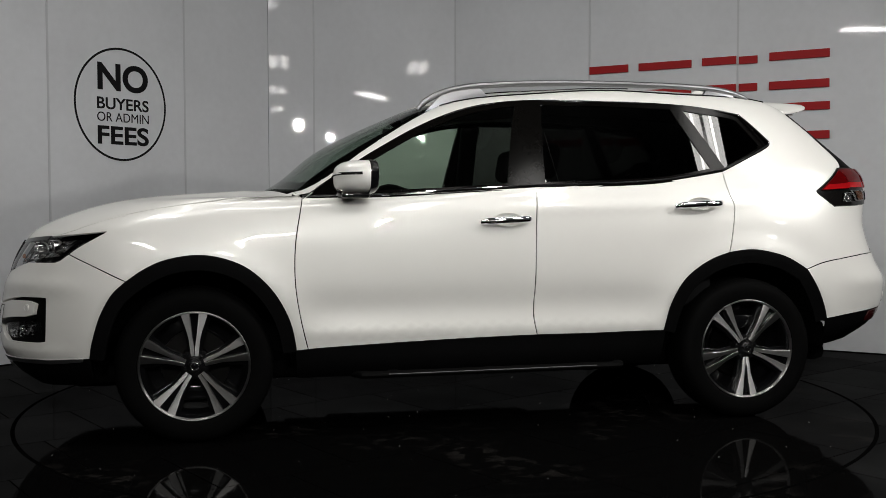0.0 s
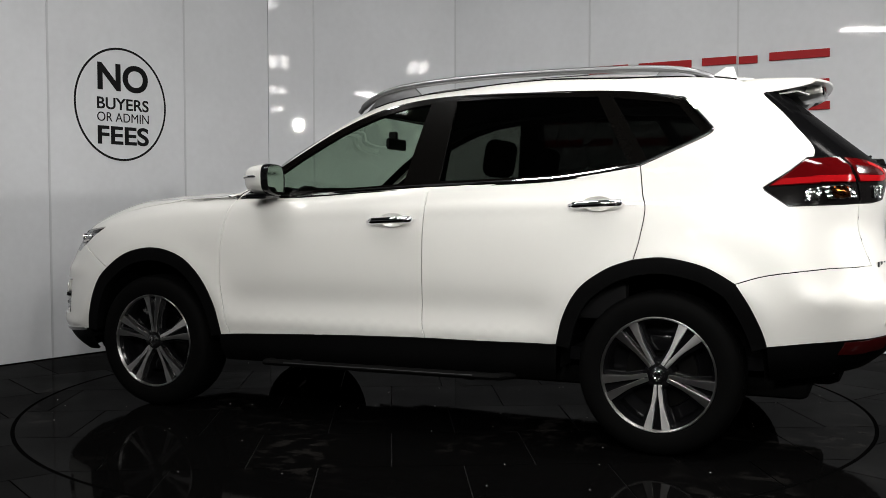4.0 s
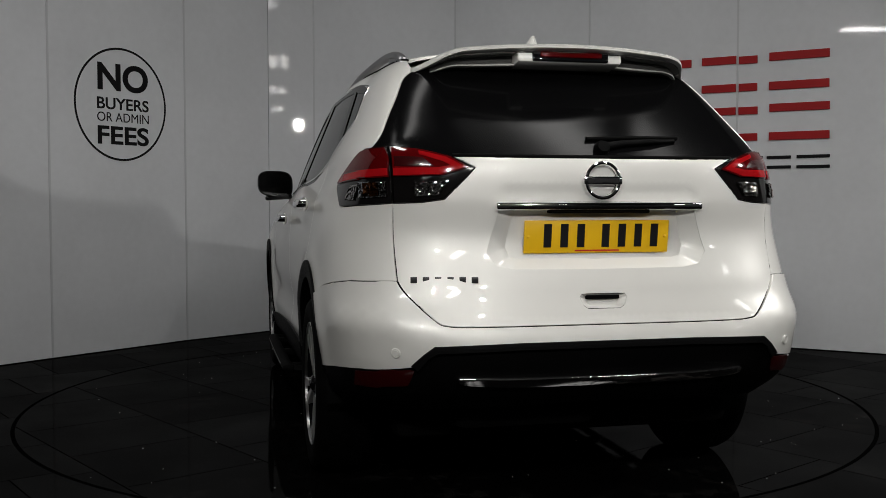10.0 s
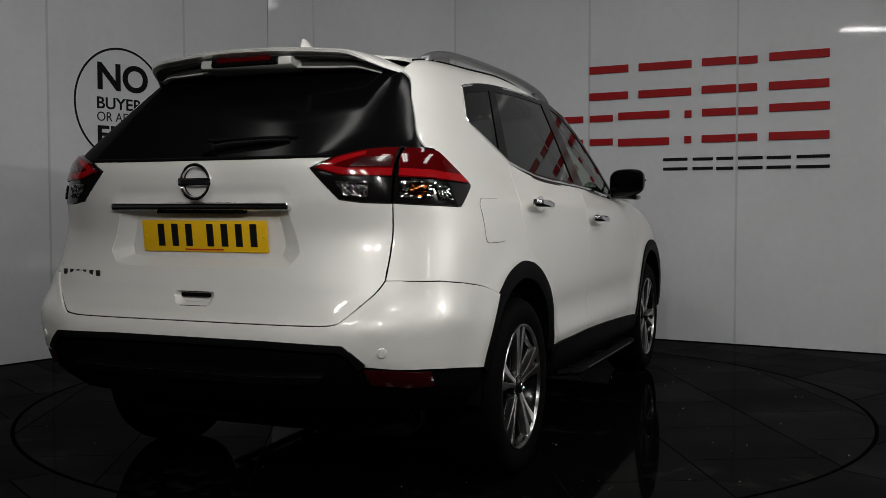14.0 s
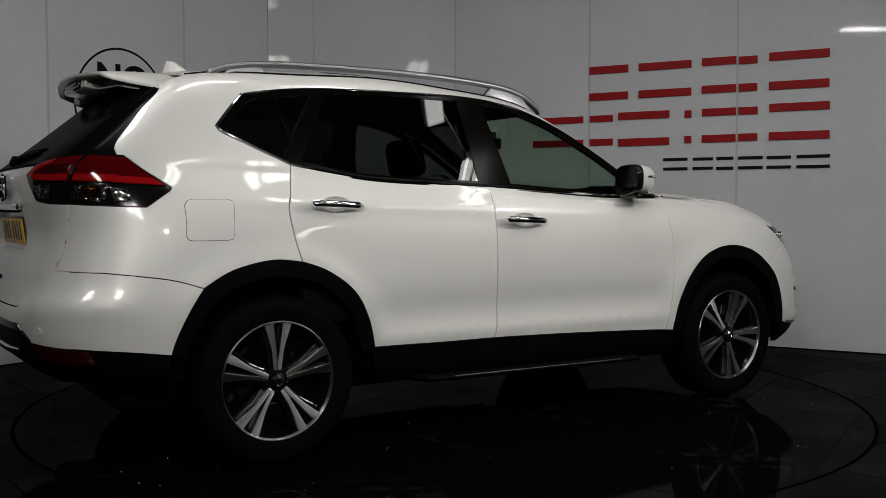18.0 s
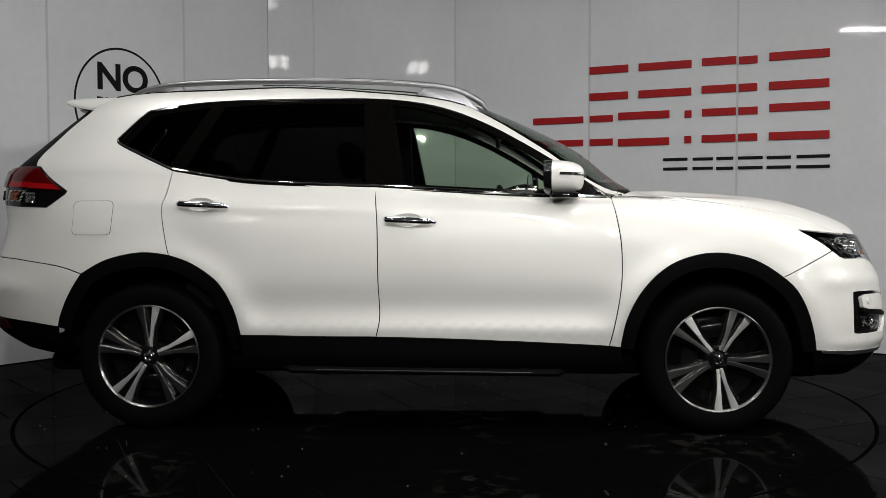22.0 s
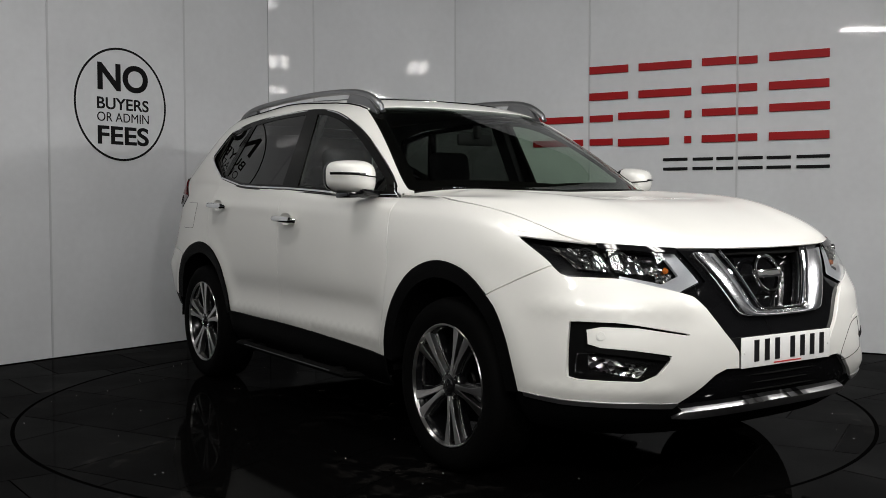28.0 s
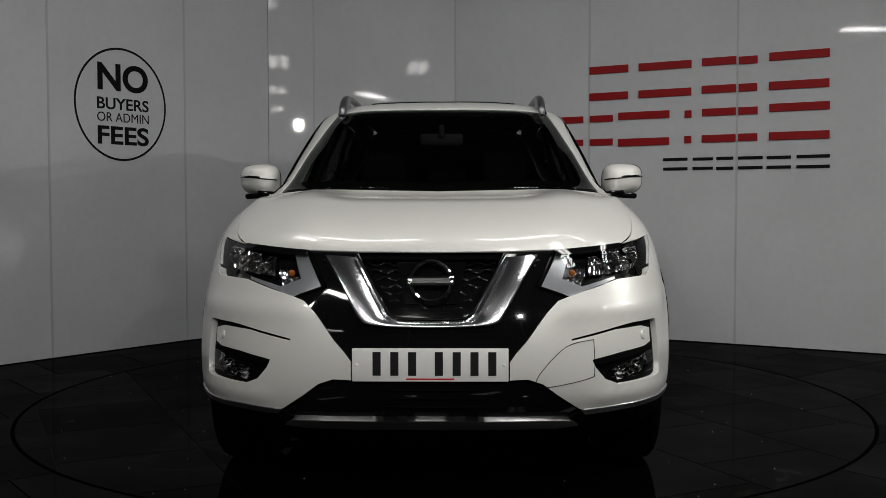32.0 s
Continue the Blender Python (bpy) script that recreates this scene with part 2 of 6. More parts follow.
# ---- mesh helpers ----
def obj(name, verts, faces, mat, parent=None, smooth=True, normals=None, label=""):
    me = bpy.data.meshes.new(name)
    me.from_pydata([tuple(map(float, p)) for p in verts], [], [tuple(map(int, f)) for f in faces])
    me.materials.append(mat)
    if smooth:
        me.polygons.foreach_set("use_smooth", [True] * len(me.polygons))
    if normals is not None:
        me.normals_split_custom_set_from_vertices([tuple(map(float, n)) for n in normals])
    me.update()
    ob = new(name, me)
    if parent:
        ob.parent = parent
    if label:
        ob["label"] = label
    return ob


def part(name, bm, mat, parent=None, label="", smooth=True):
    """Links a bmesh as one mesh object under a thing or part."""
    me = bpy.data.meshes.new(name)
    bm.normal_update()
    bm.to_mesh(me)
    bm.free()
    me.materials.append(mat)
    if smooth:
        me.polygons.foreach_set("use_smooth", [True] * len(me.polygons))
        me.set_sharp_from_angle(angle=radians(40))
    ob = new(name, me)
    if parent:
        ob.parent = parent
    if label:
        ob["label"] = label
    return ob


def thing(name, label, category, m=None, group="", kind=""):
    ob = new(name)
    if m is not None:
        ob.matrix_world = m
    return tagged(ob, label, category, group, kind)


def box(sx, sy, sz, m=None, bevel=0.0, seg=2, bm=None):
    own = bmesh.new()
    bmesh.ops.create_cube(own, size=1, matrix=Matrix.Diagonal((sx, sy, sz, 1)))
    if bevel:
        bmesh.ops.bevel(own, geom=own.edges[:], offset=bevel, segments=seg, affect="EDGES", profile=0.5)
    if m is not None:
        own.transform(m)
    if bm is None:
        return own
    me = bpy.data.meshes.new("tmp")
    own.to_mesh(me)
    own.free()
    bm.from_mesh(me)
    bpy.data.meshes.remove(me)
    return bm


def join(bms):
    out = bms[0]
    for b in bms[1:]:
        me = bpy.data.meshes.new("tmp")
        b.to_mesh(me)
        b.free()
        out.from_mesh(me)
        bpy.data.meshes.remove(me)
    return out


def prism(outline, depth, m=None, bevel=0.0):
    """Extrudes an outline in the xy plane up by depth."""
    bm = bmesh.new()
    f = bm.faces.new([bm.verts.new((x, y, 0)) for x, y in outline])
    bm.normal_update()
    if f.normal.z > 0:
        f.normal_flip()
    r = bmesh.ops.extrude_face_region(bm, geom=[f])
    bmesh.ops.translate(bm, verts=[v for v in r["geom"] if isinstance(v, bmesh.types.BMVert)], vec=(0, 0, depth))
    bmesh.ops.recalc_face_normals(bm, faces=bm.faces[:])
    if bevel:
        bmesh.ops.bevel(bm, geom=bm.edges[:], offset=bevel, segments=2, affect="EDGES", profile=0.5)
    if m is not None:
        bm.transform(m)
    return bm


def lathe(profile, steps=48, m=None, arc=(0.0, 360.0)):
    """Turns a profile of (radius, height) round the z axis."""
    full = abs(arc[1] - arc[0]) >= 359.9
    n = steps if full else steps + 1
    bm = bmesh.new()
    rings = []
    for i in range(n):
        a = radians(arc[0] + (arc[1] - arc[0]) * i / steps)
        rings.append([bm.verts.new((r * math.cos(a), r * math.sin(a), z)) for r, z in profile])
    for i in range(steps):
        a, b = rings[i], rings[(i + 1) % n]
        for j in range(len(profile) - 1):
            bm.faces.new((a[j], b[j], b[j + 1], a[j + 1]))
    bmesh.ops.remove_doubles(bm, verts=bm.verts[:], dist=1e-6)
    bmesh.ops.recalc_face_normals(bm, faces=bm.faces[:])
    if m is not None:
        bm.transform(m)
    return bm


def tube(points, radius, sides=8, closed=False, flat=1.0, up=(0, 0, 1)):
    """Sweeps a round or flattened section along points."""
    pts = [Vector(p) for p in points]
    bm = bmesh.new()
    rings = []
    n = len(pts)
    for i, p in enumerate(pts):
        a, b = pts[(i - 1) % n if closed else max(i - 1, 0)], pts[(i + 1) % n if closed else min(i + 1, n - 1)]
        d = (b - a).normalized()
        s = d.cross(Vector(up)).normalized()
        w = s.cross(d).normalized()
        r = radius[i] if isinstance(radius, (list, tuple)) else radius
        rings.append([bm.verts.new(p + s * (r * math.cos(2 * math.pi * k / sides)) + w * (r * flat * math.sin(2 * math.pi * k / sides))) for k in range(sides)])
    for i in range(n if closed else n - 1):
        a, b = rings[i], rings[(i + 1) % n]
        for k in range(sides):
            bm.faces.new((a[k], a[(k + 1) % sides], b[(k + 1) % sides], b[k]))
    if not closed:
        bm.faces.new(rings[0][::-1])
        bm.faces.new(rings[-1])
    bmesh.ops.recalc_face_normals(bm, faces=bm.faces[:])
    return bm


def spline(pts, n=8, closed=False):
    """Points along a smooth curve through pts (2D or 3D)."""
    p = np.asarray(pts, float)
    k = len(p)
    out = []
    for i in range(k if closed else k - 1):
        ix = [(i + j) % k if closed else min(max(i + j, 0), k - 1) for j in (-1, 0, 1, 2)]
        a, b, c, d = p[ix]
        for t in np.arange(n) / n:
            out.append(0.5 * (2 * b + (c - a) * t + (2 * a - 5 * b + 4 * c - d) * t * t + (3 * b - a - 3 * c + d) * t**3))
    if not closed:
        out.append(p[-1])
    return np.array(out)


# ---- the booth: wall panels, floor, turntable ----
WALL = [(-4.15, -0.85), (-3.48, 0.40), (-2.77, 1.38), (-2.06, 2.31), (-1.50, 2.90), (-1.135, 3.085), (0.10, 3.20), (1.20, 2.63), (2.25, 2.05), (3.29, 1.46), (4.3, 0.8), (5.0, -0.2)]
WALL_H = 3.7


def build_walls():
    for i in range(len(WALL) - 1):
        a, b = Vector((*WALL[i], 0)), Vector((*WALL[i + 1], 0))
        d = b - a
        m = Matrix.Translation((a + b) / 2) @ pose(0, 0, 0, 0, 0, math.degrees(math.atan2(d.y, d.x)))
        w = part("wall_%d" % (i + 1), box(d.length - 0.003, 0.04, WALL_H, pose(0, 0.02, WALL_H / 2), 0.0015, 1), M_WALL)
        w.matrix_world = m
        tagged(w, "glossy white laminate wall panel of the photo booth", "wall", "wall panels", "structure")
        if i != 4:
            part("joint_strip", box(0.016, 0.004, WALL_H, pose(-d.length / 2, -0.002, WALL_H / 2), 0.001, 1), M_JOINT, w)
        part("baseboard", box(d.length, 0.004, 0.006, pose(0, -0.002, 0.003)), M_SEAL, w)


def clip_circle(poly, r, inside):
    """Keeps the part of a convex polygon inside (or outside) a circle round the origin."""
    n = len(poly)
    fine = []
    for i in range(n):
        a, b = np.array(poly[i]), np.array(poly[(i + 1) % n])
        fine += [a + (b - a) * t for t in np.arange(24) / 24]
    keep = [(np.hypot(*p) <= r) == inside for p in fine]
    if not any(keep):
        return None
    if all(keep):
        return [tuple(p) for p in poly]
    k = len(fine)
    start = next(i for i in range(k) if keep[i] and not keep[i - 1])
    out, leave = [], None
    for j in range(k + 1):
        p, q = fine[(start + j) % k], fine[(start + j - 1) % k]
        kp, kq = keep[(start + j) % k], keep[(start + j - 1) % k]
        if kp != kq:
            dp, dq = np.hypot(*p) - r, np.hypot(*q) - r
            c = q + (p - q) * (dq / (dq - dp))
            if not kp:
                leave = c
            elif leave is not None:
                a0, a1 = math.atan2(leave[1], leave[0]), math.atan2(c[1], c[0])
                d = (a1 - a0 + math.pi) % (2 * math.pi) - math.pi
                m = max(2, int(abs(d) / 0.02))
                out += [(r * math.cos(a0 + d * s / m), r * math.sin(a0 + d * s / m)) for s in range(m + 1)]
        if kp and j < k:
            out.append(tuple(p))
    return out


def tile_mesh(outline, h):
    bm = bmesh.new()
    top = [bm.verts.new((x, y, 0)) for x, y in outline]
    low = [bm.verts.new((x, y, -h)) for x, y in outline]
    bm.faces.new(top)
    for i in range(len(top)):
        j = (i + 1) % len(top)
        bm.faces.new((top[i], low[i], low[j], top[j]))
    bmesh.ops.remove_doubles(bm, verts=bm.verts[:], dist=1e-4)
    bmesh.ops.recalc_face_normals(bm, faces=bm.faces[:])
    return bm


RING_R = 2.24


def build_floor():
    ground = part("floor", box(40, 40, 0.1, pose(0, 0, -0.056)), M_GROUT)
    tagged(ground, "dark grout bed under polished black floor tiles", "floor", "", "structure")
    size, gap = 0.60, 0.003
    rot = Matrix.Rotation(radians(38), 2)
    for i in range(-11, 12):
        for j in range(-11, 12):
            off = 0.3 if j % 2 else 0.0
            cs = [rot @ Vector((i * size + off + sx * (size / 2 - gap), j * size + sy * (size / 2 - gap))) for sx, sy in ((-1, -1), (1, -1), (1, 1), (-1, 1))]
            c = sum(cs, Vector((0, 0))) / 4
            if c.length > 5.6 or max(p.length for p in cs) < RING_R + 0.01:
                continue
            poly = [tuple(p) for p in cs]
            if min(p.length for p in cs) < RING_R + 0.5:
                poly = clip_circle(poly, RING_R + 0.0100, False)
            if poly and len(poly) > 2:
                part("tile", tile_mesh(poly, 0.006), M_TILE, ground, smooth=False)


def build_turntable():
    tt = thing("turntable", "round black tiled vehicle turntable flush with the floor", "turntable", table_pose(0))
    part("bed", lathe([(0, -0.004), (RING_R, -0.004), (RING_R, -0.03), (0, -0.03)], 128), M_GROUT, tt)
    rim = lathe([(RING_R - 0.0105, -0.0012), (RING_R + 0.0115, -0.0012), (RING_R + 0.0115, -0.006), (RING_R - 0.0105, -0.006), (RING_R - 0.0105, -0.0012)], 160)
    part("edge_ring", rim, M_SLOT, tt, "flat black ring standing in for the open joint")
    size, gap = 0.60, 0.0028
    rot = Matrix.Rotation(radians(27), 2)
    for i in range(-5, 6):
        for j in range(-5, 6):
            off = 0.3 if j % 2 else 0.0
            cs = [rot @ Vector((i * size + off + sx * (size / 2 - gap), j * size + sy * (size / 2 - gap))) for sx, sy in ((-1, -1), (1, -1), (1, 1), (-1, 1))]
            poly = clip_circle([tuple(p) for p in cs], RING_R - 0.0090, True)
            if poly:
                part("tile", tile_mesh(poly, 0.004), M_TILE, tt, smooth=False)
    return tt
# ---- car body surface: rings of the shell from sill to roof ----
# each ring: front centre x, front arc start x, front squareness, half widths (front, middle, rear),
# rear arc start x, rear squareness, rear centre x, heights along the ring from front centre to rear centre
RINGS = [
    (2.12, 1.35, 3.4, (0.82, 0.80, 0.80), -1.35, 4.0, -2.18, (0.23, 0.24, 0.25, 0.25, 0.25, 0.26, 0.27, 0.36, 0.38)),
    (2.23, 1.35, 3.4, (0.884, 0.864, 0.862), -1.35, 4.5, -2.27, (0.32, 0.33, 0.33, 0.33, 0.33, 0.34, 0.35, 0.45, 0.46)),
    (2.29, 1.35, 3.3, (0.900, 0.876, 0.880), -1.35, 4.5, -2.315, (0.43, 0.43, 0.435, 0.435, 0.45, 0.46, 0.50, 0.54, 0.55)),
    (2.295, 1.35, 3.1, (0.908, 0.886, 0.892), -1.35, 4.5, -2.320, (0.60, 0.60, 0.62, 0.62, 0.63, 0.64, 0.66, 0.66, 0.66)),
    (2.255, 1.35, 2.9, (0.900, 0.892, 0.889), -1.35, 4.2, -2.275, (0.76, 0.78, 0.80, 0.80, 0.81, 0.82, 0.83, 0.80, 0.79)),
    (2.205, 1.35, 2.7, (0.887, 0.884, 0.872), -1.35, 3.9, -2.235, (0.880, 0.893, 0.925, 0.955, 0.985, 1.01, 1.01, 0.98, 0.96)),
    (2.16, 1.32, 2.7, (0.855, 0.864, 0.842), -1.35, 4.0, -2.250, (0.945, 0.960, 1.020, 1.065, 1.09, 1.11, 1.12, 1.11, 1.10)),
    (1.80, 1.05, 3.2, (0.795, 0.844, 0.812), -1.35, 4.0, -2.240, (1.079, 1.085, 1.106, 1.115, 1.145, 1.17, 1.20, 1.22, 1.225)),
    (1.05, 0.50, 3.2, (0.820, 0.831, 0.798), -1.30, 4.2, -2.200, (1.150, 1.150, 1.155, 1.16, 1.18, 1.21, 1.25, 1.265, 1.265)),
    (0.745, 0.15, 2.7, (0.752, 0.763, 0.735), -1.25, 4.6, -2.045, (1.37, 1.365, 1.36, 1.36, 1.37, 1.38, 1.39, 1.39, 1.39)),
    (0.355, -0.12, 2.8, (0.668, 0.674, 0.645), -1.22, 4.4, -1.845, (1.557, 1.555, 1.565, 1.577, 1.580, 1.575, 1.568, 1.560, 1.560)),
    (0.215, -0.25, 3.0, (0.585, 0.592, 0.568), -1.20, 4.2, -1.750, (1.610, 1.612, 1.632, 1.650, 1.658, 1.656, 1.650, 1.635, 1.632)),
    (-0.05, -0.5, 3.4, (0.40, 0.40, 0.40), -1.15, 3.4, -1.670, (1.668, 1.668, 1.684, 1.695, 1.699, 1.698, 1.690, 1.668, 1.662)),
    (-0.22, -0.55, 2.5, (0.0, 0.0, 0.0), -1.1, 2.5, -1.590, (1.687, 1.687, 1.698, 1.706, 1.711, 1.709, 1.702, 1.682, 1.675)),
]
NR = len(RINGS)
ZU = np.array([0.0, 0.55, 1.0, 1.25, 1.5, 1.75, 2.0, 2.45, 3.0])


def hermite(xs, ys, q):
    """Smooth curves through rows of values ys at the places xs, read at q."""
    xs, ys, q = np.asarray(xs, float), np.asarray(ys, float), np.asarray(q, float)
    h = np.diff(xs)
    d = np.diff(ys, axis=-1) / h
    m = np.zeros(ys.shape)
    m[..., 1:-1] = (d[..., :-1] * h[1:] + d[..., 1:] * h[:-1]) / (h[1:] + h[:-1])
    i = np.clip(np.searchsorted(xs, q) - 1, 0, len(xs) - 2)
    t, hi = (q - xs[i]) / h[i], h[i]
    return ((2 * t**3 - 3 * t**2 + 1) * ys[..., i] + (t**3 - 2 * t**2 + t) * hi * m[..., i]
            + (3 * t**2 - 2 * t**3) * ys[..., i + 1] + (t**3 - t**2) * hi * m[..., i + 1])


def column(k):
    return np.array([r[k] for r in RINGS], float)[:, None]


R_XF, R_XA, R_NF, R_XB, R_NR, R_XR = [column(k) for k in (0, 1, 2, 4, 5, 6)]
R_W, R_Z = np.array([r[3] for r in RINGS], float), np.array([r[7] for r in RINGS], float)


def ring_points(u):
    """Points of all rings at the flat array u."""
    u = np.clip(u, 0, 3)
    z = hermite(ZU, R_Z, u)
    f, r = np.clip(u, 0, 1) * math.pi / 2, np.clip(u - 2, 0, 1) * math.pi / 2
    cf, sf, cr, sr = np.abs(np.cos(f)), np.abs(np.sin(f)), np.abs(np.sin(r)), np.abs(np.cos(r))
    rf = (cf**R_NF + sf**R_NF)**(-1 / R_NF)
    rr = (cr**R_NR + sr**R_NR)**(-1 / R_NR)
    s = np.clip(u - 1, 0, 1)
    w = hermite([0, 0.5, 1], R_W, s)
    x = np.where(u < 1, R_XA + (R_XF - R_XA) * rf * cf, np.where(u <= 2, R_XA + (R_XB - R_XA) * s, R_XB + (R_XR - R_XB) * rr * cr))
    y = np.where(u < 1, R_W[:, :1] * rf * sf, np.where(u <= 2, w, R_W[:, 2:] * rr * sr))
    return np.stack([x, y, z], -1)


def shell(u, v):
    """Points of the left half of the body surface; u runs from nose to tail, v from sill to roof."""
    u, v = np.broadcast_arrays(np.asarray(u, float), np.asarray(v, float))
    v = np.clip(v, 0, NR - 1)
    ring = ring_points(u.ravel()).reshape((NR,) + u.shape + (3,))
    ring = np.concatenate([2 * ring[:1] - ring[1:2], ring, (ring[-2] * (1, -1, 1))[None]], 0)
    i = np.minimum(v.astype(int), NR - 2)
    g = np.indices(u.shape)
    p0, p1, p2, p3 = [ring[(i + k,) + tuple(g)] for k in range(4)]
    ln = lambda a, b: np.maximum(np.linalg.norm(b - a, axis=-1, keepdims=True), 1e-4)**0.5
    t1 = ln(p0, p1)
    t2 = t1 + ln(p1, p2)
    t3 = t2 + ln(p2, p3)
    t = t1 + (t2 - t1) * (v - i)[..., None]
    a1 = (t1 - t) / t1 * p0 + t / t1 * p1
    a2 = (t2 - t) / (t2 - t1) * p1 + (t - t1) / (t2 - t1) * p2
    a3 = (t3 - t) / (t3 - t2) * p2 + (t - t2) / (t3 - t2) * p3
    b1 = (t2 - t) / t2 * a1 + t / t2 * a2
    b2 = (t3 - t) / (t3 - t1) * a2 + (t - t1) / (t3 - t1) * a3
    return (t2 - t) / (t2 - t1) * b1 + (t - t1) / (t2 - t1) * b2


def shell_normal(u, v):
    e = 2e-3
    u, v = np.broadcast_arrays(np.asarray(u, float), np.asarray(v, float))
    du = shell(np.minimum(u + e, 3), v) - shell(np.maximum(u - e, 0), v)
    dv = shell(u, np.minimum(v + e, NR - 1)) - shell(u, np.maximum(v - e, 0))
    n = np.cross(du, dv)
    n = n / np.maximum(np.linalg.norm(n, axis=-1, keepdims=True), 1e-9)
    n[(u < 1e-6) | (u > 3 - 1e-6)] *= (1, 0, 1)
    return n / np.maximum(np.linalg.norm(n, axis=-1, keepdims=True), 1e-9)
from mathutils.geometry import delaunay_2d_cdt
def bump_at(q, c, w):
    return np.exp(-((q - c) / w)**2)


def ramp(q, a, b):
    t = np.clip((q - a) / (b - a), 0, 1)
    return t * t * (3 - 2 * t)


def relief(p):
    """Pressed shapes of the panels, in metres along the surface normal."""
    x, y, z = p[..., 0], p[..., 1], p[..., 2]
    d = np.zeros(x.shape)
    side = ramp(y, 0.70, 0.80)
    mid = ramp(x, -1.0, -0.75) * (1 - ramp(x, 0.72, 0.95))
    d -= 0.013 * side * mid * bump_at(z, 0.60, 0.075)
    d += 0.006 * side * mid * bump_at(z, 0.485, 0.035)
    for hx in (1.3525, -1.3525):
        r = np.hypot(x - hx, z - 0.352)
        d += 0.012 * side * bump_at(r, 0.49, 0.07) * ramp(z, 0.30, 0.5)
    d += 0.007 * side * bump_at(z, 1.035 + 0.03 * (0.5 - x), 0.035) * ramp(-x, -1.2, 0.6) * (1 - ramp(-x, 1.2, 1.7))
    hood = ramp(x, 0.95, 1.15) * ramp(z, 0.92, 0.97)
    d += (0.010 + 0.018 * ramp(-x, -1.75, -1.25) * ramp(x, 1.0, 1.12)) * hood * bump_at(y, 0.50 + 0.10 * (1.6 - x), 0.12)
    back = ramp(-x, 2.05, 2.15)
    d -= 0.004 * back * (1 - ramp(z, 1.110, 1.150)) * ramp(z, 1.05, 1.08) * (1 - ramp(y + 0.6 * np.maximum(z - 1.10, 0), 0.33, 0.38))
    d -= 0.11 * back * np.minimum(0.014 * np.log1p(np.exp(np.clip((0.797 - z) / 0.014, -30, 30))), 0.09) * ramp(z, 0.60, 0.70) * (1 - ramp(y, 0.60, 0.70))
    nose = ramp(x, 1.75, 1.98)
    d += 0.009 * nose * bump_at(z, 0.715, 0.04) * ramp(y, 0.36, 0.48)
    d += 0.007 * nose * bump_at(z, 0.425, 0.03) * ramp(y, 0.5, 0.6)
    d += 0.010 * ramp(-x, 1.85, 2.05) * bump_at(z, 0.685, 0.05) * ramp(y, 0.45, 0.62)
    return d


def surf(u, v):
    p = shell(u, v)
    return p + shell_normal(u, v) * relief(p)[..., None]


def surf_normal(u, v):
    e = 4e-3
    u, v = np.broadcast_arrays(np.asarray(u, float), np.asarray(v, float))
    du = surf(np.minimum(u + e, 3), v) - surf(np.maximum(u - e, 0), v)
    dv = surf(u, np.minimum(v + e, NR - 1)) - surf(u, np.maximum(v - e, 0))
    n = np.cross(du, dv)
    n = n / np.maximum(np.linalg.norm(n, axis=-1, keepdims=True), 1e-9)
    n[(u < 1e-6) | (u > 3 - 1e-6)] *= (1, 0, 1)
    return n / np.maximum(np.linalg.norm(n, axis=-1, keepdims=True), 1e-9)


GU, GV = np.linspace(0, 3, 301), np.linspace(0, NR - 1, (NR - 1) * 10 + 1)
GRID, GNORM = shell(GU[:, None], GV[None]), shell_normal(GU[:, None], GV[None])
# views: side (x, z), front (y, z), rear (y, z), top (x, y)
VIEWS = {"s": ((0, 2), GNORM[..., 1] > 0.22), "f": ((1, 2), GNORM[..., 0] > 0.12), "r": ((1, 2), -GNORM[..., 0] > 0.12), "t": ((0, 1), GNORM[..., 2] > 0.15)}


def place(view, pts):
    """Surface coordinates of points given in one of the views."""
    ax, ok = VIEWS[view]
    ix = np.argwhere(ok)
    flat = GRID[ok][:, ax]
    uv = []
    for q in np.asarray(pts, float):
        i, j = ix[np.argmin(((flat - q)**2).sum(1))]
        uv.append((GU[i], GV[j]))
    uv = np.array(uv)
    q = np.asarray(pts, float)
    for _ in range(6):
        e = 1e-3
        p0 = shell(uv[:, 0], uv[:, 1])[:, ax]
        a = (shell(uv[:, 0] + e, uv[:, 1])[:, ax] - p0) / e
        b = (shell(uv[:, 0], uv[:, 1] + e)[:, ax] - p0) / e
        det = a[:, 0] * b[:, 1] - a[:, 1] * b[:, 0]
        det = np.where(np.abs(det) < 1e-5, 1e-5, det)
        r = q - p0
        s = np.stack([(r[:, 0] * b[:, 1] - r[:, 1] * b[:, 0]) / det, (a[:, 0] * r[:, 1] - a[:, 1] * r[:, 0]) / det], 1)
        uv = uv + np.clip(s, -0.06, 0.06)
        uv[:, 0], uv[:, 1] = np.clip(uv[:, 0], 0, 3), np.clip(uv[:, 1], 0, NR - 1)
    return uv


def line(view, *pts, n=5, smooth=True):
    """A panel edge through points of a view, as surface coordinates."""
    p = np.array(pts, float)
    if len(p) > 2 and smooth:
        p = spline(p, n)
    elif len(p) > 1:
        p = np.concatenate([[a + (b - a) * t for t in np.arange(n) / n] for a, b in zip(p[:-1], p[1:])] + [p[-1:]])
    uv = place(view, p)
    miss = np.linalg.norm(shell(uv[:, 0], uv[:, 1])[:, VIEWS[view][0]] - p, axis=1)
    miss[0] = miss[-1] = 0
    return uv[miss < 0.012]


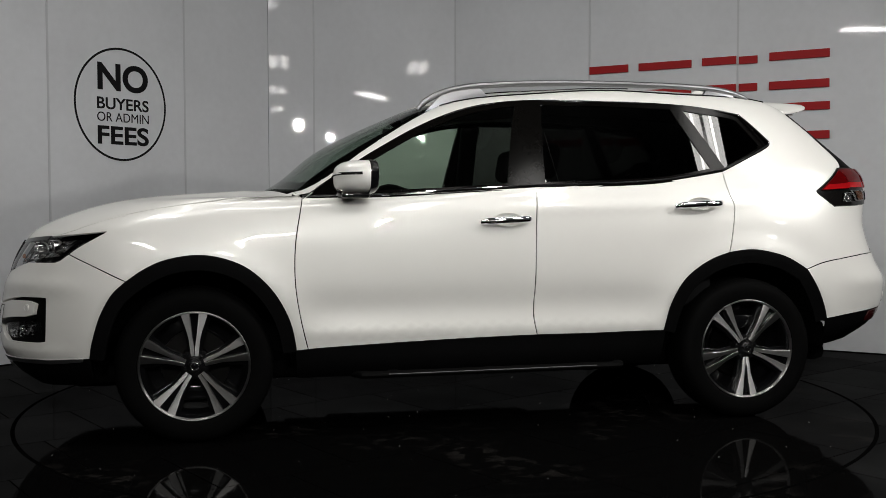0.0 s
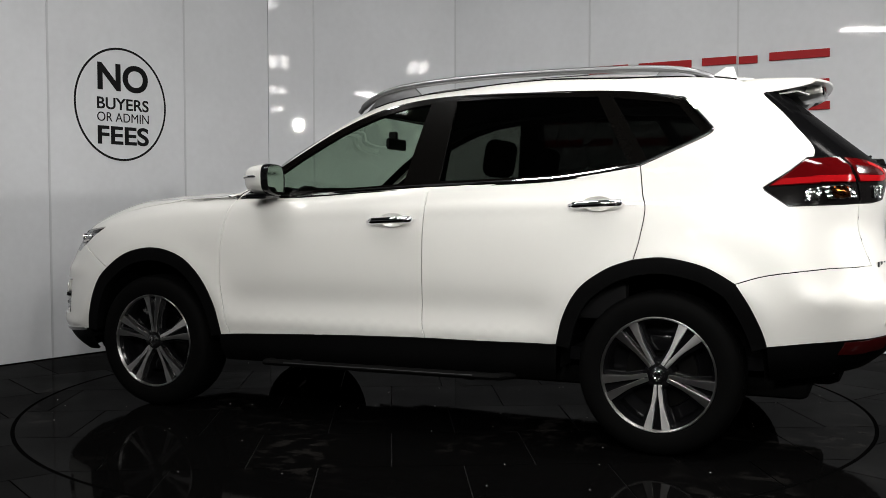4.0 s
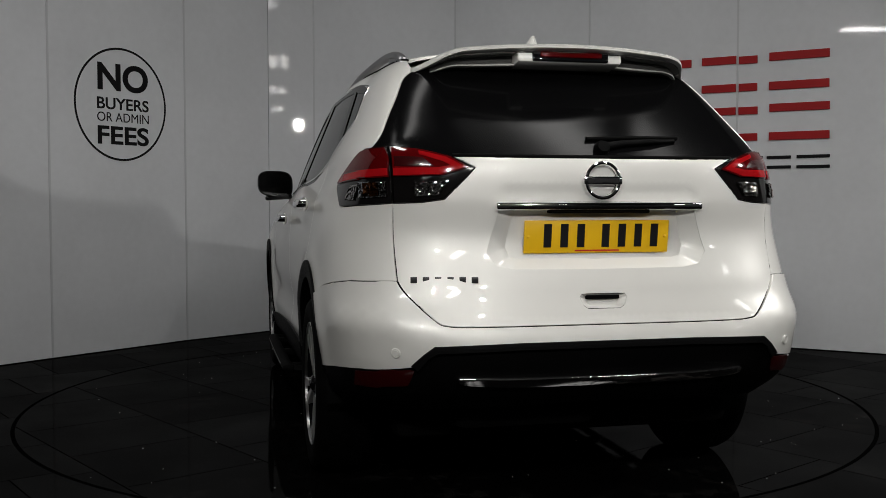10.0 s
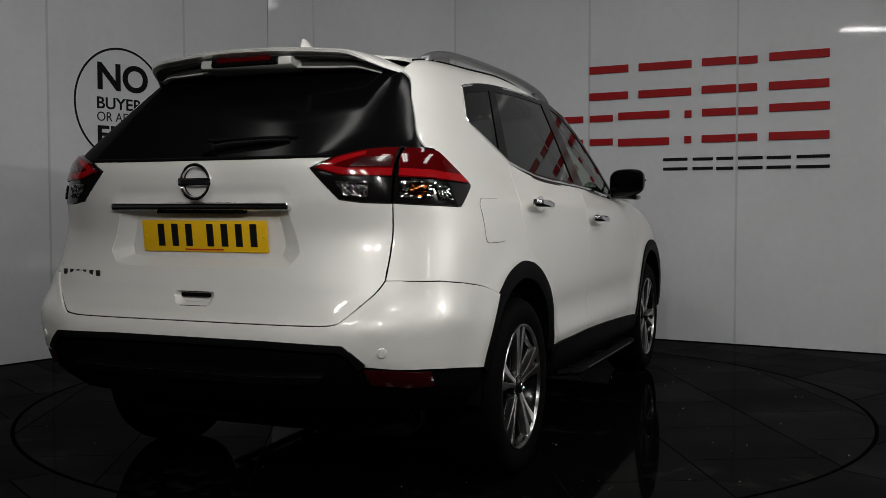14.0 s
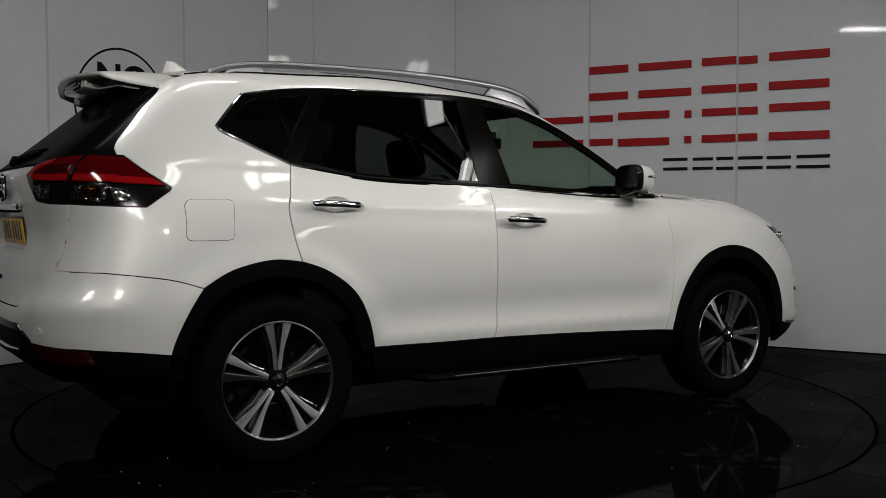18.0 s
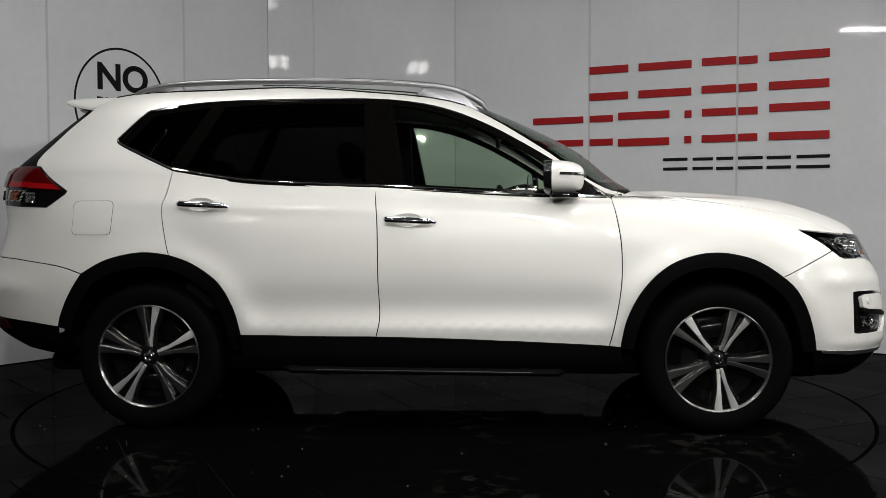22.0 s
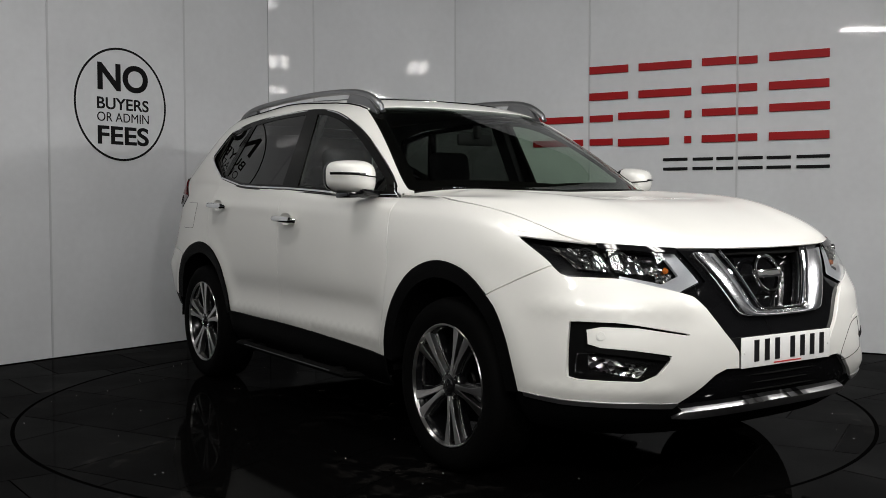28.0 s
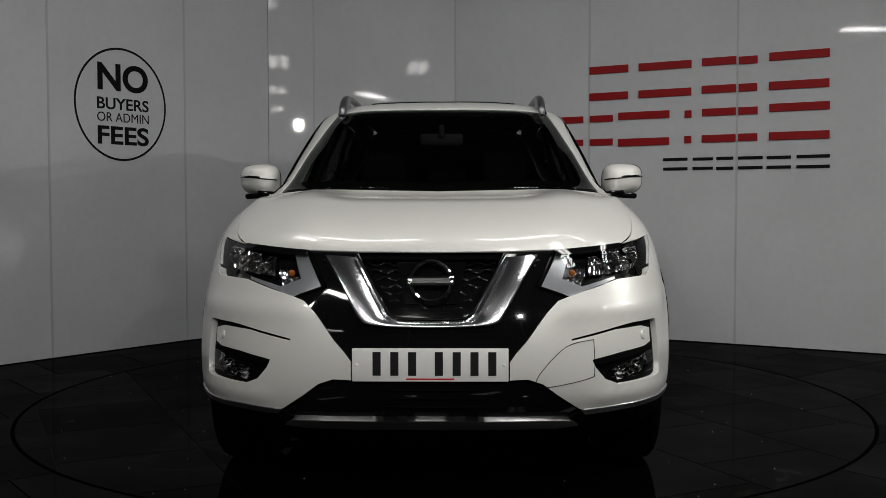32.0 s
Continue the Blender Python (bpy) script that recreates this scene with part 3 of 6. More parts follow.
def loop(*edges):
    """Joins edges into a closed outline, dropping doubled points."""
    pts = np.concatenate(edges)
    keep = [0]
    for i in range(1, len(pts)):
        if np.abs(pts[i] - pts[keep[-1]]).max() > 1e-4:
            keep.append(i)
    if np.abs(pts[keep[-1]] - pts[keep[0]]).max() < 1e-4:
        keep.pop()
    out = []
    p3 = shell(pts[keep][:, 0], pts[keep][:, 1])
    for a, b, d in zip(pts[keep], np.roll(pts[keep], -1, 0), np.linalg.norm(p3 - np.roll(p3, -1, 0), axis=1)):
        k = max(1, int(d / 0.04))
        out += [a + (b - a) * t for t in np.arange(k) / k]
    return np.array(out)


def inside(poly, q):
    x, y = q[:, 0], q[:, 1]
    c = np.zeros(len(q), bool)
    for (ax, ay), (bx, by) in zip(poly, np.roll(poly, -1, 0)):
        if ay != by:
            c ^= ((ay > y) != (by > y)) & (x < (bx - ax) * (y - ay) / (by - ay) + ax)
    return c


def pane_fit():
    """Coefficients of one smooth curved surface y(x, z) for all the side glass."""
    q = np.array([(x, z) for x in np.linspace(-1.35, 0.45, 25) for z in np.linspace(1.24, 1.54, 9) if z < 1.60 - 0.36 * max(x + 0.05, 0)])
    uv = place("s", q)
    p = shell(uv[:, 0], uv[:, 1])
    x, z = p[:, 0], p[:, 2] - 1.38
    return np.linalg.lstsq(np.stack([np.ones(len(x)), x, z, x * x, x * z, z * z], 1), p[:, 1], rcond=None)[0]


PANE = pane_fit()


def rear_fit():
    """Coefficients of the smooth curved surface x(y, z) of the rear window."""
    q = np.array([(y, z) for y in np.linspace(0.0, 0.46, 12) for z in np.linspace(1.25, 1.57, 10)])
    uv = place("r", q)
    p = shell(uv[:, 0], uv[:, 1])
    y, z = p[:, 1]**2, p[:, 2] - 1.4
    return np.linalg.lstsq(np.stack([np.ones(len(y)), y, z, z * z, y * z], 1), p[:, 0], rcond=None)[0]


REAR = rear_fit()


def rear_surface(p, n):
    """Points and normals drawn onto the rear window surface, letting go towards its wrapped sides."""
    c, y, z = REAR, p[:, 1]**2, p[:, 2] - 1.4
    x = c[0] + c[1] * y + c[2] * z + c[3] * z * z + c[4] * y * z
    m = np.stack([-np.ones(len(x)), 2 * p[:, 1] * (c[1] + c[4] * z), c[2] + 2 * c[3] * z + c[4] * y], 1)
    m /= np.linalg.norm(m, axis=1, keepdims=True)
    k = (1 - ramp(np.abs(p[:, 1]), 0.40, 0.60))[:, None]
    out = p.copy()
    out[:, 0] += (x - p[:, 0]) * k[:, 0]
    n = m * k + n * (1 - k)
    return out, n / np.linalg.norm(n, axis=1, keepdims=True)


def pane_surface(p):
    """Points and normals moved onto the side glass surface."""
    c, x, z = PANE, p[:, 0], p[:, 2] - 1.38
    y = c[0] + c[1] * x + c[2] * z + c[3] * x * x + c[4] * x * z + c[5] * z * z
    n = np.stack([-(c[1] + 2 * c[3] * x + c[4] * z), np.ones(len(x)), -(c[2] + c[4] * x + 2 * c[5] * z)], 1)
    return np.stack([p[:, 0], y, p[:, 2]], 1), n / np.linalg.norm(n, axis=1, keepdims=True)


def panel(name, poly, mat, parent, off=0.0, gap=0.0034, depth=0.012, step=0.04, holes=(), label="", centre=False, flat=False):
    """A panel of the body cut out by an outline: lies on the surface, with turned-in edges. centre: one piece across the middle; else one each side."""
    loops = [poly, *holes]
    pts, edges = [], []
    for lp in loops:
        k = len(pts)
        pts += [tuple(p) for p in lp]
        edges += [(k + i, k + (i + 1) % len(lp)) for i in range(len(lp))]
    allp = np.array(pts)
    lo, hi = allp.min(0), allp.max(0)
    mu, mv = (lo + hi) / 2
    pb = shell(allp[:, 0], allp[:, 1])
    e = 0.01
    su = np.median(np.linalg.norm(shell(np.clip(allp[:, 0] + e, 0, 3), allp[:, 1]) - pb, axis=1)) / e
    sv = np.median(np.linalg.norm(shell(allp[:, 0], allp[:, 1] + e) - pb, axis=1)) / e
    ug, vg = np.arange(lo[0], hi[0], step / su), np.arange(lo[1], hi[1], step / max(sv, 0.02))
    g = np.array([(a, b + (step / sv / 2 if i % 2 else 0)) for i, a in enumerate(ug) for b in vg]).reshape(-1, 2)
    if len(g):
        ins = inside(poly, g)
        for h in holes:
            ins &= ~inside(h, g)
        g = g[ins]
    if len(g):
        pg = shell(g[:, 0], g[:, 1])
        dist = np.array([np.min(((pb - p)**2).sum(1)) for p in pg])**0.5
        g = g[dist > step * 0.45]
    sc = np.array([su, sv])
    from_pts = np.concatenate([allp, g]) if len(g) else allp
    res = delaunay_2d_cdt([Vector(p) for p in from_pts * sc], edges, [], 0, 1e-6)
    uv = np.array([tuple(p) for p in res[0]]) / sc
    uv[:, 0] = np.clip(uv[:, 0], 0, 3)
    tri = np.array([f for f in res[2] if len(f) == 3])
    cen = uv[tri].mean(1)
    ins = inside(poly, cen)
    for h in holes:
        ins &= ~inside(h, cen)
    tri = tri[ins]
    p, n = (shell(uv[:, 0], uv[:, 1]), shell_normal(uv[:, 0], uv[:, 1])) if flat else (surf(uv[:, 0], uv[:, 1]), surf_normal(uv[:, 0], uv[:, 1]))
    if flat == "pane":
        p, n = pane_surface(p)
    elif flat == "rear":
        p, n = rear_surface(p, n)
    p = p + n * off
    fn = np.cross(p[tri[:, 1]] - p[tri[:, 0]], p[tri[:, 2]] - p[tri[:, 0]])
    good = np.linalg.norm(fn, axis=1) > 1e-9
    tri, fn = tri[good], fn[good]
    back = (fn * n[tri].mean(1)).sum(1) < 0
    tri[back] = tri[back][:, ::-1]
    count = {}
    for a, b, c in tri:
        for s, t, o in ((a, b, c), (b, c, a), (c, a, b)):
            key = (min(s, t), max(s, t))
            count[key] = None if key in count else (s, t, o)
    rim = [q for q in count.values() if q]
    if centre:
        rim = [q for q in rim if not (abs(p[q[0], 1]) < 2e-3 and abs(p[q[1], 1]) < 2e-3)]
    inward = np.zeros_like(p)
    for s, t, o in rim:
        d = p[t] - p[s]
        w = np.cross(n[s] + n[t], d)
        w = w / max(np.linalg.norm(w), 1e-9)
        if w @ (p[o] - p[s]) < 0:
            w = -w
        inward[s] += w
        inward[t] += w
    ln = np.linalg.norm(inward, axis=1, keepdims=True)
    inward = np.where(ln > 1e-6, inward / np.maximum(ln, 1e-6), 0)
    if centre:
        mid = np.abs(p[:, 1]) < 2e-3
        inward[mid] *= (1, 0, 1)
        p[mid, 1] = 0
    p = p + inward * gap
    used = np.unique(tri)
    remap = -np.ones(len(p), int)
    remap[used] = np.arange(len(used))
    V, N, F = list(p[used]), list(n[used]), [list(remap[t]) for t in tri]
    sk = {}
    for s, t, o in rim:
        for a in (s, t):
            if a not in sk:
                sk[a] = len(V)
                V += [p[a], p[a] - n[a] * 0.003 - inward[a] * 0.001, p[a] - n[a] * depth]
                N += [n[a], n[a] * 0.3 - inward[a], -inward[a] if np.any(inward[a]) else n[a]]
        a, b = sk[s], sk[t]
        F += [(b, a, a + 1, b + 1), (b + 1, a + 1, a + 2, b + 2)]
    V, N = np.array(V), np.array(N)
    mir = np.array((1, -1, 1))
    if centre:
        k = len(V)
        return obj(name, np.concatenate([V, V * mir]), F + [[q + k for q in f][::-1] for f in F], mat, parent, normals=np.concatenate([N, N * mir]), label=label)
    a = obj(name, V, F, mat, parent, normals=N, label=label)
    b = obj(name, V * mir, [f[::-1] for f in F], mat, parent, normals=N * mir, label=label)
    return a, b


def on_surface(view, q, side, out=0.0):
    """Pose on the body surface, z along its normal, on the left (1) or right (-1) side."""
    uv = place(view, [q])
    p, n = surf(uv[:, 0], uv[:, 1])[0], surf_normal(uv[:, 0], uv[:, 1])[0]
    p, n = Vector(p + n * out), Vector(n)
    p.y, n.y = p.y * side, n.y * side
    return Matrix.Translation(p) @ n.to_track_quat("Z", "X").to_matrix().to_4x4()


def facets(name, view, quad, nu, nv, off, tilt, car, seed, mat=None, label="silvered faceted reflector"):
    """A faceted mirror behind a lamp lens, one each side: cells of a four-cornered field, each tilted its own way."""
    rng = np.random.default_rng(seed)
    a, b, c, d = [np.array(q) for q in quad]
    s, t = np.meshgrid(np.linspace(0, 1, nu + 1), np.linspace(0, 1, nv + 1), indexing="ij")
    s, t = s[..., None], t[..., None]
    grid = (a * (1 - s) + b * s) * (1 - t) + (d * (1 - s) + c * s) * t
    uv = place(view, grid.reshape(-1, 2))
    n = shell_normal(uv[:, 0], uv[:, 1]).reshape(nu + 1, nv + 1, 3)
    p = shell(uv[:, 0], uv[:, 1]).reshape(nu + 1, nv + 1, 3) + n * off
    p = p + n * rng.uniform(-tilt, tilt, (nu + 1, nv + 1, 1))
    V, F = list(p.reshape(-1, 3)), []
    for i in range(nu):
        for j in range(nv):
            q = [i * (nv + 1) + j, (i + 1) * (nv + 1) + j, (i + 1) * (nv + 1) + j + 1, i * (nv + 1) + j + 1]
            V.append(np.mean([V[x] for x in q], axis=0) + n[i, j] * rng.uniform(-1.0, 1.0) * tilt)
            F += [(q[0], q[1], len(V) - 1), (q[1], q[2], len(V) - 1), (q[2], q[3], len(V) - 1), (q[3], q[0], len(V) - 1)]
    for sg in (1, -1):
        obj(name, [v * (1, sg, 1) for v in V], F, mat or M_REFLECTOR, car, smooth=False, label=label)


# ---- panel edges of the car ----
SEAM_A = line("s", (0.862, 1.112), (0.895, 0.93), (0.903, 0.80), (0.897, 0.68), (0.872, 0.53), (0.845, 0.415))
SEAM_B = line("s", (-0.262, 1.164), (-0.248, 0.98), (-0.244, 0.712), (-0.238, 0.545), (-0.255, 0.450))
SEAM_C = line("s", (-1.253, 1.246), (-1.273, 1.128), (-1.289, 1.055), (-1.269, 0.926), (-1.246, 0.838))
ARCH_F = line("s", (1.64, 0.737), (1.56, 0.792), (1.47, 0.831), (1.345, 0.851), (1.225, 0.836), (1.107, 0.784), (1.0, 0.68), (0.928, 0.545), (0.899, 0.410))
ARCH_FB = line("s", (1.64, 0.737), (1.70, 0.68), (1.752, 0.585), (1.786, 0.475), (1.80, 0.398))
ARCH_R = line("s", (-0.905, 0.457), (-0.94, 0.588), (-1.012, 0.71), (-1.133, 0.797), (-1.246, 0.838))
ARCH_R2 = line("s", (-1.246, 0.838), (-1.38, 0.85), (-1.545, 0.815), (-1.668, 0.748))
ARCH_R3 = line("s", (-1.668, 0.748), (-1.729, 0.654), (-1.775, 0.557), (-1.793, 0.495))
SILL_F = line("s", (-0.255, 0.450), (0.294, 0.436), (0.845, 0.415))
SILL_R = line("s", (-0.255, 0.450), (-0.541, 0.450), (-0.905, 0.457))
BELT_F = line("s", (0.862, 1.112), (0.534, 1.120), (0.106, 1.145), (-0.262, 1.164))
BELT_R = line("s", (-0.262, 1.164), (-0.541, 1.173), (-0.869, 1.19), (-1.065, 1.215), (-1.253, 1.246))
DLO_TOP = line("s", (-1.253, 1.246), (-1.40, 1.313), (-1.522, 1.371), (-1.551, 1.398), (-1.535, 1.425), (-1.43, 1.536), (-1.38, 1.556), (-1.114, 1.590), (-0.74, 1.602), (-0.323, 1.602), (-0.083, 1.582), (0.099, 1.540), (0.293, 1.460), (0.485, 1.354), (0.647, 1.254), (0.862, 1.112), n=4)
HOOD_SIDE = np.concatenate([line("t", (0.93, 0.765), (1.2, 0.79), (1.45, 0.785), (1.72, 0.762)), place("f", [(0.690, 0.9375)])])
HOOD_FRONT = line("f", (0.0, 0.912), (0.238, 0.914), (0.425, 0.918), (0.51, 0.923), (0.60, 0.929), smooth=False)
COWL = line("t", (1.085, 0.0), (1.05, 0.35), (0.99, 0.60), (0.93, 0.765))
WS_BASE = line("t", (1.05, 0.0), (1.015, 0.35), (0.955, 0.60), (0.865, 0.752))
WS_SIDE = line("t", (0.865, 0.752), (0.63, 0.690), (0.40, 0.625), (0.165, 0.565))
WS_TOP = line("t", (0.27, 0.0), (0.25, 0.3), (0.165, 0.565))
GUTTER = line("t", (0.165, 0.565), (-0.4, 0.575), (-1.0, 0.566), (-1.62, 0.535))
ROOF_REAR = line("t", (-1.62, 0.535), (-1.69, 0.3), (-1.70, 0.0))
PILLAR_D = line("r", (0.535, 1.580), (0.580, 1.545), (0.622, 1.465), (0.655, 1.405), (0.680, 1.356), (0.695, 1.328), (0.713, 1.300), (0.737, 1.272), n=3)
TAIL_TOP_OUT = line("s", (-1.931, 1.270), (-1.868, 1.215), (-1.767, 1.147))
TAIL_LOW_OUT = line("s", (-1.767, 1.147), (-1.775, 1.134), (-1.867, 1.069), (-1.985, 1.073), smooth=False)
LAMP_BACK = line("r", (0.790, 1.073), (0.688, 1.080))
GATE_SIDE = line("r", (0.688, 1.080), (0.687, 0.95), (0.683, 0.825))
GATE_LOW = line("r", (0.683, 0.825), (0.657, 0.782), (0.58, 0.705), (0.535, 0.684), (0.40, 0.681), (0.0, 0.681))
GATE_LAMP = line("r", (0.688, 1.080), (0.60, 1.083), (0.530, 1.093), (0.430, 1.197), (0.505, 1.234), smooth=False)
BUMP_TOP = line("s", (-2.03, 0.818), (-1.80, 0.787), (-1.668, 0.748))
BUMP_LOW = line("r", (0.775, 0.532), (0.627, 0.552), (0.598, 0.590), (0.571, 0.604), (0.3, 0.609), (0.0, 0.609), smooth=False)
HEAD_TOP = np.concatenate([line("f", (0.425, 0.917), (0.51, 0.922), (0.672, 0.935)), line("s", (1.91, 0.943), (1.82, 0.951), (1.73, 0.960))])
HEAD_LOW_OUT = line("s", (1.73, 0.960), (1.855, 0.890), (1.93, 0.832))
HEAD_LOW = line("f", (0.775, 0.822), (0.715, 0.820), (0.649, 0.816), (0.56, 0.790), (0.470, 0.765), smooth=False)
HEAD_IN = line("f", (0.470, 0.765), (0.361, 0.802), (0.425, 0.918), smooth=False)
FEND_SEAM = line("s", (1.64, 0.737), (1.74, 0.785), (1.857, 0.840), (1.895, 0.858))
NOSE_EDGE = line("f", (0.470, 0.765), (0.428, 0.750), (0.387, 0.709), (0.326, 0.626), (0.285, 0.580), (0.263, 0.550), (0.263, 0.488), (0.326, 0.490), (0.375, 0.473), (0.426, 0.434), (0.503, 0.381), smooth=False)
NOSE_LOW = np.concatenate([line("f", (0.503, 0.381), (0.65, 0.385)), line("s", (1.98, 0.385), (1.80, 0.398))])


def shell_loops():
    return {
        "front_door": loop(BELT_F, SEAM_B, SILL_F, SEAM_A[::-1]),
        "rear_door": loop(BELT_R, SEAM_C, ARCH_R[::-1], SILL_R[::-1], SEAM_B[::-1]),
        "fender": loop(SEAM_A, ARCH_F[::-1], FEND_SEAM, HEAD_LOW_OUT[::-1][3:], HEAD_TOP[::-1][:11], HOOD_SIDE[::-1], line("s", (0.90, 1.14), (0.862, 1.112))),
        "body_side": loop(WS_SIDE, GUTTER, PILLAR_D, TAIL_TOP_OUT, TAIL_LOW_OUT, LAMP_BACK, GATE_SIDE, BUMP_TOP, ARCH_R2[::-1], SEAM_C[::-1], DLO_TOP, line("s", (0.862, 1.112), (0.90, 1.14))),
    }


RECESS_A = [(0.0, 0.863), (0.300, 0.865), (0.360, 0.876), (0.390, 0.915), (0.352, 1.035), (0.340, 1.080), (0.0, 1.080)]
RECESS_B = [(0.0, 0.900), (0.280, 0.902), (0.310, 0.908), (0.322, 0.940), (0.300, 1.025), (0.293, 1.058), (0.0, 1.058)]
CUP_A = [(0.0, 0.735), (0.056, 0.735), (0.070, 0.744), (0.080, 0.768), (0.074, 0.777), (0.0, 0.777)]
CUP_B = [(0.0, 0.748), (0.046, 0.748), (0.052, 0.752), (0.058, 0.766), (0.054, 0.770), (0.0, 0.770)]


def recess(a, b, deep, gate):
    """A pressed hollow of the tailgate: its sloping edge and its floor."""
    def row(q, k, off):
        q = np.array(q)
        q = np.concatenate([[s + (e - s) * t for t in np.arange(6) / 6] for s, e in zip(q[:-1], q[1:])] + [q[-1:]])
        c = np.array((0.0, q[:, 1].mean()))
        uv = place("r", (q - c) * k + c)
        p = surf(uv[:, 0], uv[:, 1]) + surf_normal(uv[:, 0], uv[:, 1]) * off
        p[0, 1] = p[-1, 1] = 0
        return np.concatenate([p, p[-2:0:-1] * (1, -1, 1)])
    rows = [row(a, 1.03, -0.0035), row(a, 1.0, -0.005), row(b, 1.0, -deep)]
    k = len(rows[0])
    bm = bmesh.new()
    vs = [[bm.verts.new(p) for p in r] for r in rows]
    for r0, r1 in zip(vs[:-1], vs[1:]):
        for i in range(k):
            bm.faces.new((r0[i], r0[(i + 1) % k], r1[(i + 1) % k], r1[i]))
    bmesh.ops.recalc_face_normals(bm, faces=bm.faces[:])
    part("recess_edge", bm, M_PAINT, gate)
    panel("recess_floor", loop(line("r", *b, smooth=False)), M_PAINT, gate, off=-deep, gap=-0.002, depth=0.002, step=0.03, centre=True)


def build_body(car):
    lp = shell_loops()
    doors = panel("front_door", lp["front_door"], M_PAINT, car, label="pearl white front door panel")
    rear_doors = panel("rear_door", lp["rear_door"], M_PAINT, car)
    panel("fender", lp["fender"], M_PAINT, car)
    panel("body_side", lp["body_side"], M_PAINT, car, step=0.035)
    hood = panel("bonnet", loop(HOOD_FRONT, HOOD_SIDE[::-1], COWL[::-1]), M_PAINT, car, centre=True)
    panel("roof", loop(WS_TOP, GUTTER, ROOF_REAR, np.array([[3.0, NR - 1.0], [0.0, NR - 1.0]])), M_PAINT, car, centre=True, step=0.06)
    glass_roof = panel("sunroof", loop(line("t", (0.06, 0.0), (0.05, 0.25), (0.0, 0.40), smooth=False), line("t", (0.0, 0.40), (-0.9, 0.41), smooth=False), line("t", (-0.9, 0.41), (-0.93, 0.0), smooth=False)), M_GLOSSBLACK, car, off=0.005, centre=True, step=0.08, depth=0.006, label="black glass panoramic sunroof")
    windscreen = panel("windscreen", loop(WS_BASE, WS_SIDE, WS_TOP[::-1]), M_WSGLASS, car, off=-0.004, centre=True, step=0.06, gap=0.004, depth=0.004, flat=True)
    windscreen.visible_shadow = False
    frit_in = [line("t", (0.98, 0.0), (0.945, 0.35), (0.885, 0.58), (0.815, 0.685)), line("t", (0.815, 0.685), (0.60, 0.632), (0.40, 0.575), (0.235, 0.523)), line("t", (0.235, 0.523), (0.30, 0.3), (0.315, 0.0))]
    panel("windscreen_border", loop(WS_BASE, WS_SIDE, WS_TOP[::-1], frit_in[2][::-1], frit_in[1][::-1], frit_in[0][::-1]), M_PILLAR, car, off=-0.010, centre=True, step=0.06, gap=-0.003, depth=0.004)
    # tailgate
    gate = panel("tailgate", loop(line("r", (0.0, 1.232), (0.3, 1.232), (0.505, 1.234)), GATE_LAMP[::-1], GATE_SIDE, GATE_LOW, line("r", *CUP_A, smooth=False), line("r", *RECESS_A, smooth=False)), M_PAINT, car, centre=True, step=0.014, gap=0.004, label="pearl white tailgate with a recessed plate panel")
    for a, b, deep in ((RECESS_A, RECESS_B, 0.034), (CUP_A, CUP_B, 0.022)):
        recess(a, b, deep, gate)
    rear_glass = panel("rear_window", loop(line("r", (0.0, 1.236), (0.3, 1.236), (0.49, 1.236)), line("r", (0.505, 1.236), (0.606, 1.262), (0.66, 1.271), (0.737, 1.272), smooth=False), PILLAR_D[::-1], line("r", (0.535, 1.580), (0.3, 1.595), (0.0, 1.598))), M_REARGLASS, car, off=-0.004, centre=True, step=0.05, flat="rear", label="dark tinted rear window with black surround")
    # bumpers
    bump = panel("rear_bumper", loop(BUMP_TOP, ARCH_R3, line("s", (-1.793, 0.495), (-1.95, 0.513), (-2.13, 0.532)), BUMP_LOW, GATE_LOW[::-1]), M_PAINT, car, centre=True, off=0.006)
    skirt = panel("rear_valance", loop(line("s", (-1.793, 0.495), (-1.95, 0.513), (-2.13, 0.532)), BUMP_LOW, line("r", (0.0, 0.40), (0.5, 0.385), (0.70, 0.375)), line("s", (-2.05, 0.365), (-1.80, 0.34)), line("s", (-1.80, 0.34), (-1.793, 0.495))), M_PLASTIC, car, centre=True, off=-0.002, label="black textured rear lower valance")
    panel("reflector", loop(line("r", (0.640, 0.540), (0.740, 0.534)), line("s", (-2.175, 0.527), (-2.09, 0.520)), line("s", (-2.06, 0.470), (-2.15, 0.472)), line("r", (0.72, 0.480), (0.655, 0.487), (0.640, 0.540), smooth=False)), M_REDDARK, skirt, off=0.004, gap=0, depth=0.01, step=0.03, label="dark red rear reflector")
    panel("valance_trim", loop(line("r", (0.648, 0.560), (0.612, 0.596), (0.58, 0.620), (0.3, 0.626), (0.0, 0.626), smooth=False), line("r", (0.0, 0.606), (0.3, 0.606), (0.571, 0.600), (0.598, 0.584), (0.627, 0.545), smooth=False)), M_TRIMGLOSS, skirt, off=0.016, gap=0, depth=0.03, centre=True)
    panel("skid_strip", loop(line("r", (0.0, 0.508), (0.30, 0.509), (0.46, 0.515), (0.50, 0.517)), line("r", (0.50, 0.504), (0.46, 0.494), (0.30, 0.484), (0.0, 0.482))), M_CHROME, skirt, off=0.012, gap=0, depth=0.02, centre=True, step=0.03, label="bright silver skid strip")
